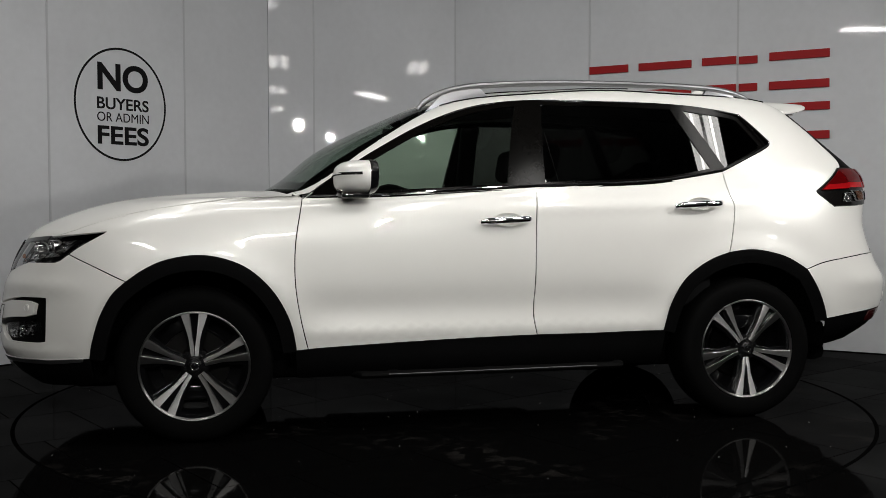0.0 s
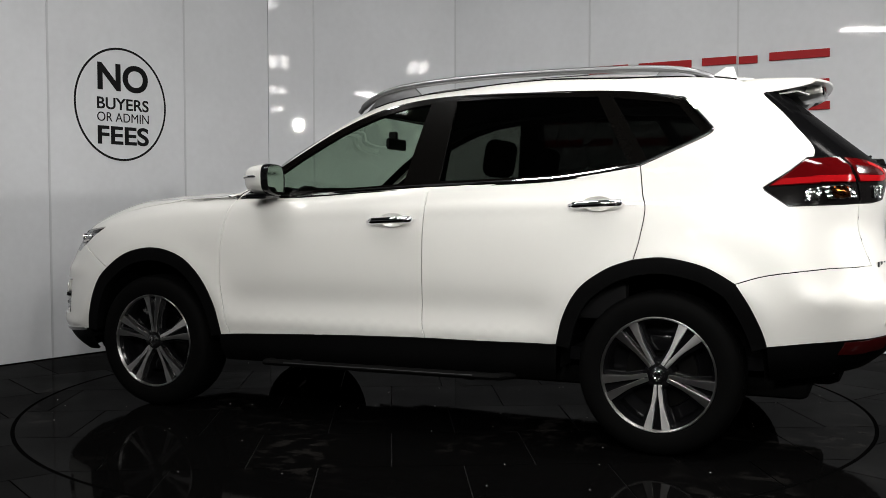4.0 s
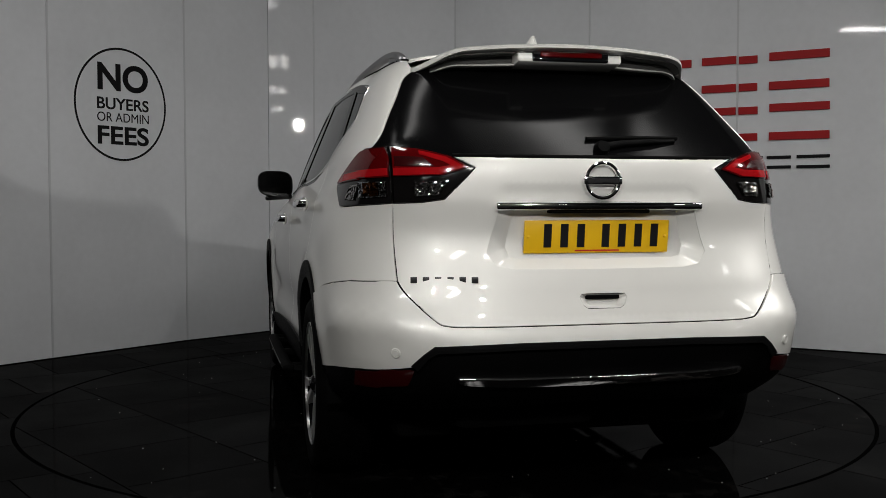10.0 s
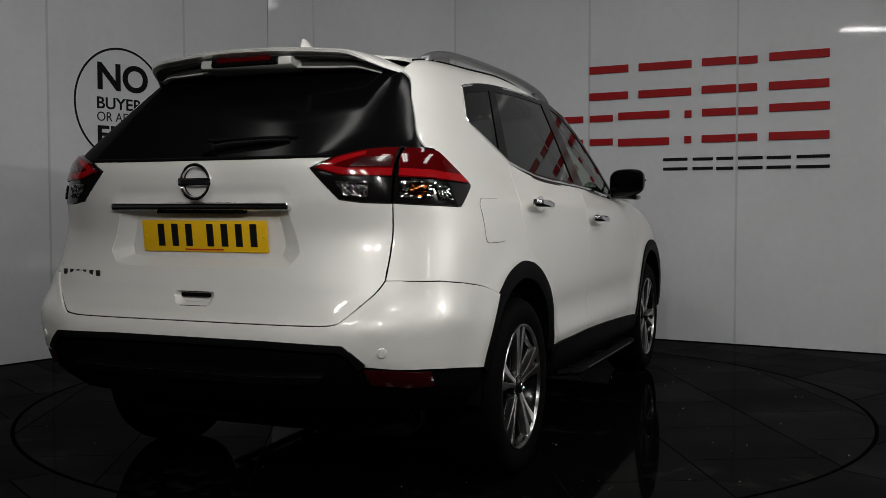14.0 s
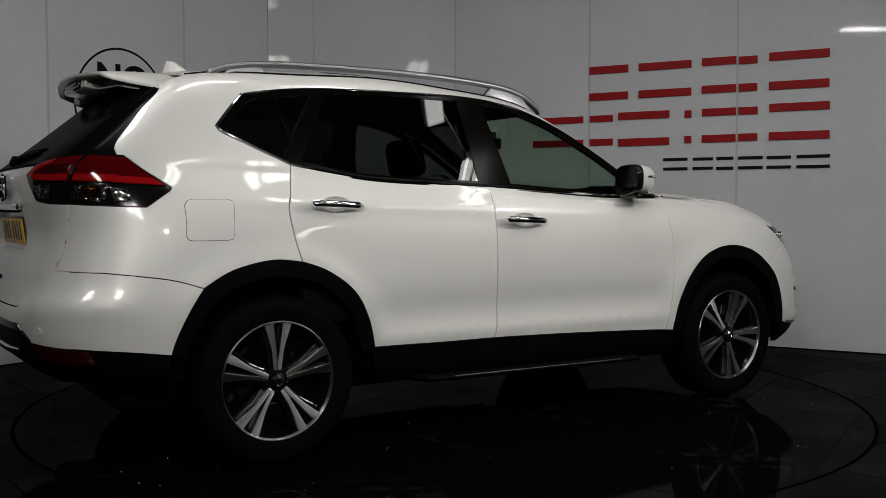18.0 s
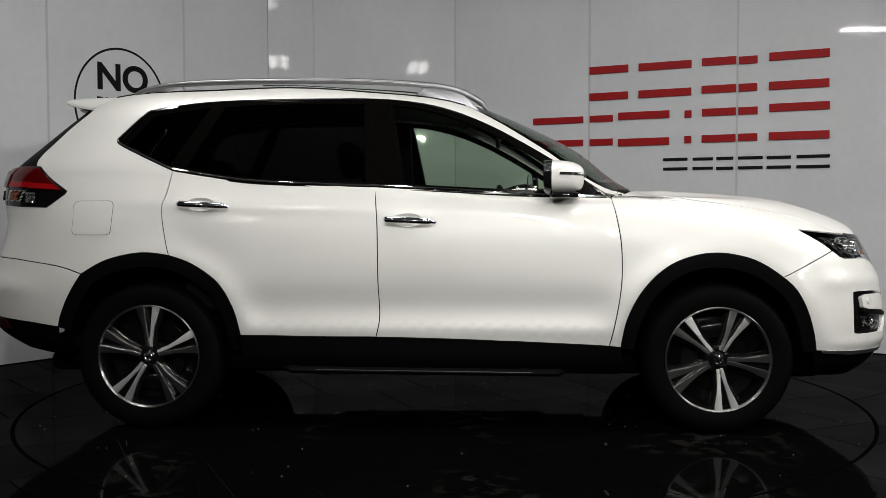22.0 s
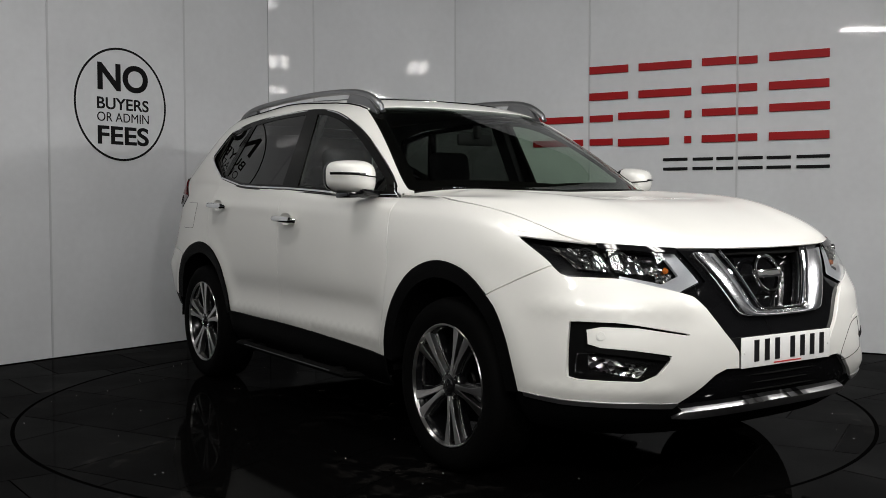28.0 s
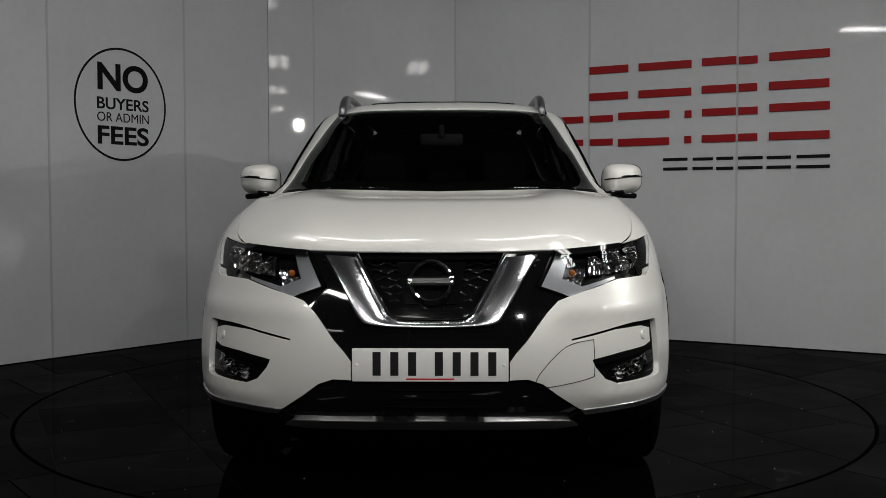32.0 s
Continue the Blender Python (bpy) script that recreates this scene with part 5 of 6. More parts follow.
def emblem(car, x, z, r, s, tilt):
    """Plain chrome ring with a cross bar."""
    m = pose(x, 0, z, 0, 90 * s + tilt, 0)
    ring = lathe([(r * 0.80, 0.0), (r * 0.84, 0.008), (r * 0.92, 0.010), (r, 0.007), (r, -0.004), (r * 0.80, -0.004)], 48, m)
    e = part("badge_ring", ring, M_CHROME, car, "chrome ring badge with a plain bar")
    part("badge_bar", box(r * 0.42, r * 2.12, 0.012, m @ pose(0, 0, 0.004), 0.003), M_CHROME, e)
    part("badge_back", lathe([(r * 0.80, -0.002), (r * 0.84, -0.002), (r * 0.84, -0.014)], 32, m), M_GLOSSBLACK, e)
    part("badge_panel", box(r * 0.22, r * 1.7, 0.002, m @ pose(0, 0, 0.0115)), M_INK, e)


def build_plate(car, m, mat, colour, foot):
    """Plate facing its own z axis, x up, y across; the characters are plain bars."""
    p = part("number_plate", box(0.111, 0.52, 0.006, m, 0.0025), mat, car, colour)
    cols = [-0.206, -0.147, -0.088, -0.029, 0.060, 0.119, 0.178]
    for y in cols:
        part("character_bar", box(0.079, 0.027, 0.002, m @ pose(0.004, y, 0.0035)), M_INK, p)
    part("footer_bar", box(0.005, 0.16, 0.001, m @ pose(-0.047, 0.0, 0.0034)), M_REDINK, p)
    for y in (-0.245, 0.245):
        part("screw", lathe([(0, 0.0055), (0.004, 0.005), (0.006, 0.003)], 12, m @ pose(0.0, y, 0)), foot, p)


def tail_lamps(car):
    outer = loop(line("r", (0.690, 1.272), (0.737, 1.272)), TAIL_TOP_OUT, TAIL_LOW_OUT, LAMP_BACK, line("r", (0.688, 1.080), (0.690, 1.272), smooth=False))
    inner = loop(line("r", (0.505, 1.234), (0.60, 1.260), (0.684, 1.272)), line("r", (0.684, 1.272), (0.682, 1.080), smooth=False), line("r", (0.682, 1.080), (0.60, 1.083), (0.530, 1.093), (0.430, 1.197), (0.505, 1.234), smooth=False))
    for nm, lp in (("tail_lamp", outer), ("gate_lamp", inner)):
        panel(nm, lp, M_LAMPBODY, car, off=0.004, gap=0.002, depth=0.02, step=0.03, label="dark tail lamp with red and clear lenses")
    red_out = loop(line("r", (0.694, 1.262), (0.728, 1.261)), line("s", (-1.928, 1.256), (-1.872, 1.209), (-1.790, 1.150), smooth=False), line("s", (-1.790, 1.150), (-1.985, 1.160), smooth=False), line("r", (0.775, 1.163), (0.694, 1.166), smooth=False))
    red_in = loop(line("r", (0.508, 1.228), (0.60, 1.252), (0.678, 1.262)), line("r", (0.678, 1.262), (0.678, 1.168), smooth=False), line("r", (0.678, 1.168), (0.53, 1.172), (0.452, 1.196), (0.508, 1.228), smooth=False))
    for lp in (red_out, red_in):
        panel("red_lens", lp, M_RED, car, off=0.012, gap=0, depth=0.009, step=0.03, label="bright red lens")
    bar_out = loop(line("s", (-1.800, 1.152), (-1.985, 1.164)), line("r", (0.775, 1.166), (0.694, 1.171)), line("r", (0.694, 1.194), (0.775, 1.190)), line("s", (-1.985, 1.188), (-1.840, 1.178)))
    bar_in = loop(line("r", (0.676, 1.171), (0.54, 1.174), (0.462, 1.197), (0.52, 1.226), (0.60, 1.246), smooth=False), line("r", (0.60, 1.236), (0.53, 1.214), (0.505, 1.201), (0.55, 1.194), (0.676, 1.194), smooth=False))
    for lp in (bar_out, bar_in):
        panel("light_guide", lp, M_BRIGHTRED, car, off=0.0135, gap=0, depth=0.004, step=0.03, label="glossy bright red light guide")
    dark_in = loop(line("r", (0.56, 1.200), (0.672, 1.200), (0.672, 1.232), (0.59, 1.226), smooth=False))
    panel("smoked_lens", dark_in, M_REDDARK, car, off=0.0135, gap=0, depth=0.003, step=0.03)
    facets("clear_lens", "r", ((0.775, 1.150), (0.702, 1.152), (0.702, 1.100), (0.775, 1.096)), 12, 8, 0.010, 0.0022, car, 7, M_LENSRIB, "sparkling clear lens")
    facets("clear_lens", "r", ((0.618, 1.152), (0.515, 1.153), (0.548, 1.106), (0.618, 1.102)), 15, 8, 0.010, 0.0022, car, 9, M_LENSRIB, "sparkling clear reversing lens")
    facets("amber_lens", "r", ((0.762, 1.146), (0.722, 1.148), (0.722, 1.104), (0.762, 1.100)), 4, 5, 0.0125, 0.002, car, 21, M_AMBERDARK, "amber indicator lens cells")
    facets("clear_lens", "s", ((-1.990, 1.142), (-1.935, 1.140), (-1.920, 1.090), (-1.980, 1.090)), 9, 8, 0.010, 0.0022, car, 13, M_LENSRIB, "sparkling clear lens")


M_AMBERDARK = material("dim_amber_lens", (0.20, 0.06, 0.012), rough=0.1, metal=1.0, vary=0.3, scale=40)
M_LIGHTGUIDE = material("white_light_guide", (0.36, 0.37, 0.39), rough=0.28, metal=0.6, spec=0.6, vary=0.05)
M_LAMPBODY = material("dark_lamp_body", (0.004, 0.0035, 0.0035), rough=0.12, spec=0.3, coat=0.2, vary=0.1)
M_BRIGHTRED = material("bright_red_lens", (0.27, 0.004, 0.006), rough=0.08, spec=0.4, coat=0.0, vary=0.08)
M_LENSRIB = material("faceted_clear_lens", (0.48, 0.475, 0.47), rough=0.08, metal=1.0, vary=0.5, scale=40)


def build_mirrors(car):
    for s in (1, -1):
        bm = bmesh.new()
        bmesh.ops.create_uvsphere(bm, u_segments=32, v_segments=20, radius=1)
        for v in bm.verts:
            x, y, z = v.co
            q = lambda a, n: math.copysign(abs(a) ** n, a)
            x, y, z = q(x, 0.75), q(y, 0.62), q(z, 0.62)
            back = 1 if x > 0 else 0.2
            v.co = (x * (0.146 if x > 0 else 0.022), y * 0.103 - x * 0.028 * (1 if x > 0 else 0) * (y > 0), z * (0.078 - 0.010 * y) + 0.008 * y)
        swept = Matrix(((1, -0.14 * s, 0, 0.14 * 0.912), (0, 1, 0, 0), (0, 0, 1, 0), (0, 0, 0, 1)))
        bm.transform(swept @ pose(0.576, s * 0.912, 1.205) @ Matrix.Diagonal((1, s, 1, 1)))
        bmesh.ops.recalc_face_normals(bm, faces=bm.faces[:])
        cap = part("door_mirror", bm, M_PAINT, car, "white door mirror with indicator strip")
        ring = [(q(math.cos(k * math.pi / 20), 0.62), q(math.sin(k * math.pi / 20), 0.62)) for k in range(40)]
        m = pose(0.576, s * 0.912, 1.205) @ Matrix(((0, 0, 1, 0), (1, 0, 0, 0), (0, 1, 0, 0), (0, 0, 0, 1)))
        rim = [(1.0, 0.004), (1.014, -0.002), (1.008, -0.016), (0.975, -0.030), (0.93, -0.034), (0.90, -0.028)]
        bm = bmesh.new()
        vs = [[bm.verts.new((k * a * 0.103, k * b * 0.078 - 0.010 * a * b * 0.6 + 0.008 * a * s * s, d)) for a, b in ring] for k, d in rim]
        for r0, r1 in zip(vs[:-1], vs[1:]):
            for k in range(40):
                bm.faces.new((r0[k], r0[(k + 1) % 40], r1[(k + 1) % 40], r1[k]))
        bm.transform(swept @ m @ Matrix.Diagonal((s, 1, 1, 1)))
        bmesh.ops.recalc_face_normals(bm, faces=bm.faces[:])
        part("mirror_bezel", bm, M_GLOSSBLACK, cap, "black mirror surround")
        bm = prism([(0.915 * a * 0.103, 0.915 * b * 0.078 - 0.006 * a * b + 0.008 * a) for a, b in ring], 0.004, pose(0, 0, -0.031))
        bm.transform(swept @ m @ Matrix.Diagonal((s, 1, 1, 1)))
        part("mirror_glass", bm, M_CHROME, cap, "mirror glass", smooth=False)
        part("mirror_base", join([box(0.13, 0.15, 0.028, pose(0.63, s * 0.895, 1.126, s * -4, 0, 0), 0.012), box(0.10, 0.10, 0.03, pose(0.66, s * 0.855, 1.135, s * 8, 0, 0), 0.012)]), M_GLOSSBLACK, cap, "black mirror foot")
        pts = []
        for a in np.linspace(-62, 80, 14):
            x, y, z = q(math.cos(radians(a)), 0.75), q(math.sin(radians(a)), 0.62), q(0.02, 0.62)
            pts.append((0.576 + x * 0.147 - 0.14 * (y * 0.104 - x * 0.028 * (y > 0)), s * (0.912 + y * 0.104 - x * 0.028 * (y > 0)), 1.205 + z * 0.078 + 0.008 * y - 0.002))
        part("mirror_indicator", tube(pts, 0.007, 8, flat=0.5, up=(0, 0, 1)), M_GLOSSBLACK, cap, "black indicator strip")
        part("mirror_chrome", tube(spline([(a + 0.001, b + s * 0.003, c + 0.006) for a, b, c in pts[5:]], 3), 0.0040, 6), M_CHROME, cap)


def build_handles(car):
    for x0, z0, y0 in ((-0.088, 1.003, 0.903), (-1.078, 1.077, 0.884)):
        for s in (1, -1):
            cup = lathe([(0, -0.014), (0.04, -0.012), (0.055, -0.004), (0.062, 0.0006)], 28, pose(x0 - 0.012, s * (y0 + 0.003), z0 + 0.004, -90 * s) @ Matrix.Diagonal((1.15, 0.52, 1, 1)))
            h = part("door_handle", tube(spline([(x0 + 0.118, s * (y0 + 0.004), z0 - 0.008), (x0 + 0.09, s * (y0 + 0.022), z0 - 0.003), (x0, s * (y0 + 0.036), z0 + 0.002), (x0 - 0.075, s * (y0 + 0.034), z0 + 0.005), (x0 - 0.108, s * (y0 + 0.024), z0 + 0.006), (x0 - 0.115, s * (y0 + 0.004), z0 + 0.006)], 6), [0.006] + [0.012] * 5 + [0.0165] * 18 + [0.017] * 7, 12, flat=0.95, up=(0, 1, 0)), M_CHROME, car, "polished chrome door handle")
            part("handle_cup", cup, M_PAINT, h)


def build_roof_items(car):
    for s in (1, -1):
        path = [(0.272, 1.556), (0.225, 1.602), (0.12, 1.652), (-0.05, 1.682), (-0.40, 1.702), (-0.75, 1.706), (-1.12, 1.702), (-1.32, 1.691), (-1.43, 1.673), (-1.50, 1.650), (-1.53, 1.628)]
        pts = spline([(x, s * (0.535 + 0.012 * math.sin((x + 1.5) * 1.8)), z) for x, z in path], 6)
        rail = part("roof_rail", tube(pts, [0.021 if 3 < i < len(pts) - 4 else 0.015 for i in range(len(pts))], 14, flat=0.75), M_RAIL, car, "satin silver roof rail")
        for x0, x1, zt in ((0.20, -0.06, 1.678), (-1.24, -1.47, 1.690)):
            foot = [(x0 + 0.04, 1.540), (x0 - 0.06, 1.645), (x1 + 0.02, zt), (x1 - 0.03, 1.628)] if x0 > 0 else [(x0, 1.628), (x0 - 0.05, 1.694), (x1 + 0.04, 1.664), (x1 - 0.02, 1.618)]
            part("rail_foot", prism(foot, 0.026, pose(0, s * 0.537 + 0.013, 0, 90, 0, 0), 0.005), M_RAIL, rail)
        part("roof_gutter", tube(surf(GUTTER[:, 0], GUTTER[:, 1]) * (1, s, 1) + (0, 0, 0.001), 0.005, 6), M_SEAL, car)
    fin = bmesh.new()
    rows = []
    for t in np.linspace(0, 1, 10):
        w, hgt = 0.034 * (1 - t) ** 0.7 + 0.003, 1.668 + 0.090 * t
        xa, xb = -1.33 - 0.165 * t ** 0.8, -1.565 + 0.03 * t
        rows.append([fin.verts.new((xa + (xb - xa) * k, w * sgn * (4 * k * (1 - k)) ** 0.5 if 0 < k < 1 else 0, hgt)) for sgn, k in [(1, 0.0), (1, 0.3), (1, 0.6), (1, 0.9), (1, 1.0), (-1, 0.9), (-1, 0.6), (-1, 0.3)]])
    for a, b in zip(rows[:-1], rows[1:]):
        for k in range(8):
            fin.faces.new((a[k], a[(k + 1) % 8], b[(k + 1) % 8], b[k]))
    fin.faces.new(rows[-1])
    bmesh.ops.recalc_face_normals(fin, faces=fin.faces[:])
    part("antenna_fin", fin, M_PAINT, car, "white shark fin antenna")
    # spoiler: upper wing, shade-painted channel and lower lip, swept across the roof's rear edge
    def sweep(sec, name, mat, parent, label, half=0.545):
        bm = bmesh.new()
        rows = []
        for y in np.linspace(-half, half, 61):
            a = abs(y) / 0.545
            drop = 0.030 * a ** 2 + 0.042 * float(ramp(a, 0.72, 1.02))
            front = -1.665 + 0.065 * a ** 2
            reach = 1.0 - 0.10 * a ** 2 - 0.48 * float(ramp(a, 0.80, 1.03))
            close = 1 - 0.85 * a ** 5
            rows.append([bm.verts.new((front + sx * reach, y, 1.648 - drop + (sz if sz > -0.012 else -0.012 + (sz + 0.012) * close))) for sx, sz in sec])
        for r0, r1 in zip(rows[:-1], rows[1:]):
            for k in range(len(sec)):
                j = (k + 1) % len(sec)
                bm.faces.new((r0[k], r0[j], r1[j], r1[k]))
        bm.faces.new(rows[0])
        bm.faces.new(rows[-1][::-1])
        bmesh.ops.recalc_face_normals(bm, faces=bm.faces[:])
        return part(name, bm, mat, parent, label)
    sp = sweep([(0.02, 0.010), (-0.10, 0.013), (-0.22, 0.010), (-0.31, 0.004), (-0.330, -0.003), (-0.328, -0.012), (-0.300, -0.021), (-0.20, -0.022), (0.0, -0.02)], "spoiler", M_PAINT, car, "white roof spoiler over the rear window")
    # thin plate whose grey puts the shade under the wing into colour
    sweep([(-0.225, -0.0235), (-0.302, -0.0225), (-0.302, -0.0250), (-0.225, -0.0280)], "underside_shade", M_SPOILERSHADE, sp, "", 0.490)
    sweep([(0.0, -0.018), (-0.24, -0.018), (-0.225, -0.066), (0.0, -0.080)], "spoiler_channel", M_SPOILERSHADE, sp, "channel under the spoiler, its shade put into dark grey", 0.530)
    sweep([(-0.16, -0.056), (-0.240, -0.054), (-0.252, -0.058), (-0.250, -0.063), (-0.236, -0.066), (-0.16, -0.066)], "spoiler_lip", M_PAINT, sp, "")
    part("lamp_block", box(0.11, 0.400, 0.052, pose(-1.900, 0, 1.606, 0, 8, 0), 0.012), M_PAINT, sp)
    part("brake_lamp_bezel", box(0.03, 0.290, 0.040, pose(-1.948, 0, 1.610, 0, 12, 0), 0.006), M_GLOSSBLACK, sp)
    part("brake_lamp", box(0.03, 0.235, 0.022, pose(-1.954, 0, 1.613, 0, 12, 0), 0.006), M_RED, sp, "red high brake lamp")


def build_rear_items(car, gate, glass_ob):
    bar = part("gate_bar", box(0.022, 0.735, 0.026, pose(-2.254, 0, 1.070), 0.008), M_CHROME, gate, "chrome bar over the number plate")
    part("plate_lamp", box(0.03, 0.36, 0.012, pose(-2.232, 0, 1.052), 0.004), M_SEAL, gate)
    emblem(car, -2.262, 1.155, 0.064, -1, 0)
    build_plate(car, pose(-2.219, 0, 0.967, 0, -90 - 7, 0) @ pose(0, 0, 0, 0, 0, 0), M_YELLOW, "yellow rear number plate with black bars", M_YELLOW)
    for i, y in enumerate(np.linspace(0.632, 0.438, 6)):
        x = -2.197 - 0.053 * (0.642 - y) / 0.218 - 0.008
        part("badge_letter_bar", box(0.006, 0.022, 0.021, pose(x, y, 0.829, 0, 0, -14), 0.002), M_SATINBLACK, gate, "small chrome badge bar")
    part("gate_handle", box(0.012, 0.120, 0.014, pose(-2.266, 0, 0.766), 0.004), M_SEAL, gate)
    uv = line("r", (0.0, 1.234), (0.25, 1.234), (0.50, 1.237), n=8)
    seal = surf(uv[:, 0], uv[:, 1])
    part("window_seal", tube(np.concatenate([seal[::-1], seal[1:] * (1, -1, 1)]), 0.0065, 8), M_SEAL, glass_ob)
    wiper = part("wiper", tube([(-2.205, -0.02, 1.268), (-2.19, -0.10, 1.283), (-2.175, -0.22, 1.292), (-2.155, -0.31, 1.296)], [0.016, 0.013, 0.010, 0.007], 10), M_PLASTIC, car, "black rear wiper arm")
    part("wiper_pivot", lathe([(0, 0.03), (0.02, 0.028), (0.026, 0.016), (0.028, 0)], 20, pose(-2.20, -0.02, 1.262, 0, -68, 0)), M_PLASTIC, wiper)
    part("wiper_blade", tube([(-2.163, 0.02, 1.300), (-2.155, -0.15, 1.306), (-2.135, -0.33, 1.308)], 0.007, 8), M_SEAL, wiper)
    for s in (1, -1):
        part("parking_sensor", lathe([(0, 0.004), (0.010, 0.004), (0.0105, 0.002), (0.013, 0.002), (0.0135, 0.004), (0.016, 0.003), (0.017, -0.004)], 24, on_surface("r", (0.696, 0.598), s, 0.006)), M_PAINT, car, "round white parking sensor")
        part("parking_sensor", lathe([(0, 0.004), (0.010, 0.004), (0.0105, 0.002), (0.013, 0.002), (0.0135, 0.004), (0.016, 0.003), (0.017, -0.004)], 24, on_surface("f", (0.740, 0.618), s, 0.004)), M_PAINT, car, "round white parking sensor")
    lid = loop(line("s", (-1.724, 1.075), (-1.71, 1.094), (-1.69, 1.098), (-1.55, 1.098), (-1.532, 1.09), (-1.527, 1.075), (-1.534, 0.96), (-1.540, 0.942), (-1.558, 0.937), (-1.70, 0.937), (-1.718, 0.942), (-1.724, 0.955), smooth=False))
    ring = place("s", (shell(lid[:, 0], lid[:, 1])[:, [0, 2]] - (-1.626, 1.017)) * 1.022 + (-1.626, 1.017))
    left, right = panel("fuel_flap_gap", ring, M_SEAL, car, off=0.0012, gap=0, depth=0.001)
    bpy.data.objects.remove(left)
    left, right = panel("fuel_flap", lid, M_PAINT, car, off=0.003, gap=0, depth=0.002)
    bpy.data.objects.remove(left)


def build_cabin(car):
    part("cabin_floor", box(2.7, 1.45, 0.06, pose(-0.55, 0, 0.40)), M_FABRIC, car)

    def seat(x, y, w, high):
        st = new("seat")
        st.parent = car
        st["label"] = "dark cloth car seat with headrest"
        part("cushion", box(0.52, w, 0.16, pose(x + 0.02, y, 0.62, 0, -6, 0), 0.05, 3), M_FABRIC, st)
        part("backrest", box(0.15, w, high, pose(x - 0.30, y, 0.68 + high / 2, 0, -14, 0), 0.06, 3), M_FABRIC, st)
        heads = (0.0,) if w < 0.8 else (-0.40, 0.0, 0.40)
        for hy in heads:
            part("headrest", box(0.10, 0.27, 0.19, pose(x - 0.30 - 0.25 * (high + 0.12) * 0.9 - 0.02, y + hy, 0.79 + high, 0, -10, 0), 0.045, 3), M_FABRIC, st)
        return st
    seat(0.02, 0.37, 0.52, 0.52)
    seat(0.02, -0.37, 0.52, 0.52)
    seat(-0.88, 0.0, 1.30, 0.46)
    part("dashboard", box(0.46, 1.42, 0.26, pose(0.72, 0, 0.985), 0.07, 3), M_TRIM, car, "dark dashboard")
    part("instrument_hood", box(0.20, 0.38, 0.09, pose(0.56, -0.37, 1.115), 0.035, 3), M_TRIM, car)
    part("console", box(0.9, 0.22, 0.30, pose(0.18, 0, 0.62), 0.04), M_TRIM, car)
    m = pose(0.41, -0.37, 1.00, 0, 66, 0)
    ring = [(0.185 * math.cos(a), 0.185 * math.sin(a), 0) for a in np.linspace(0, 2 * math.pi, 33)[:-1]]
    bm = tube(ring, 0.015, 10, closed=True)
    bm = join([bm, box(0.10, 0.13, 0.05, pose(0, 0, -0.03), 0.02), box(0.03, 0.36, 0.02, pose(0, 0, -0.015), 0.008), box(0.18, 0.03, 0.02, pose(0.09, 0, -0.015), 0.008)])
    bm.transform(m)
    part("steering_wheel", bm, M_TRIM, car, "black steering wheel on the right-hand side")
    part("interior_mirror", join([box(0.025, 0.23, 0.065, pose(0.33, 0.0, 1.425), 0.015), box(0.05, 0.03, 0.07, pose(0.35, 0, 1.465), 0.01)]), M_TRIM, car, "dark interior mirror")
    for s in (1, -1):
        part("door_card", box(1.9, 0.05, 0.55, pose(-0.25, s * 0.775, 0.84), 0.02), M_TRIM, car)
        part("b_pillar_trim", box(0.11, 0.05, 0.46, pose(-0.26, s * 0.700, 1.36, s * 24, 0, 0), 0.02), M_TRIM, car)
        part("wiper_arm", tube([(1.00, s * 0.1 - 0.25, 1.135), (0.95, s * 0.1 - 0.02, 1.145), (0.93, s * 0.1 + 0.20, 1.150)], 0.007, 6), M_PLASTIC, car, "black windscreen wiper")
    part("parcel_shelf", box(0.8, 1.2, 0.03, pose(-1.65, 0, 1.10), 0.01), M_TRIM, car)


# dark grey that holds the shade under the white spoiler
M_SPOILERSHADE = material("spoiler_shade_grey", (0.05, 0.049, 0.047), rough=0.5, spec=0.3, vary=0.1)
M_RAIL = material("satin_silver_rail", (0.27, 0.27, 0.28), rough=0.38, metal=0.95, vary=0.05, scale=12)


def build_car():
    car = thing("car", "pearl white family estate car with black cladding and chrome trim", "car", car_pose(0))
    gate, glass_ob, hood = build_body(car)
    build_windows(car)
    build_under(car)
    for hx, s, spin in HUBS:
        build_wheel(car, hx, s, spin)
    front_lamps(car)
    build_grille(car)
    tail_lamps(car)
    build_mirrors(car)
    build_handles(car)
    build_roof_items(car)
    build_rear_items(car, gate, glass_ob)
    build_plate(car, pose(2.300, 0, 0.543, 0, 90, 0) @ pose(0, 0, 0, 0, 0, 180), M_WHITEPLATE, "white front number plate with black bars", M_WHITEPLATE)
    build_cabin(car)
    return car


# ---- signs, lamps and the hall ----
def on_wall(i, s, z, out=0.0):
    """Pose on wall panel i, s metres along it from its first corner, facing into the booth: x along the wall, y up, z outward."""
    a, b = Vector((*WALL[i], 0)), Vector((*WALL[i + 1], 0))
    d = (b - a).normalized()
    nrm = Vector((d.y, -d.x, 0))
    m = Matrix((d, Vector((0, 0, 1)), nrm)).transposed().to_4x4()
    m.translation = a + d * s + nrm * out + Vector((0, 0, z))
    return m


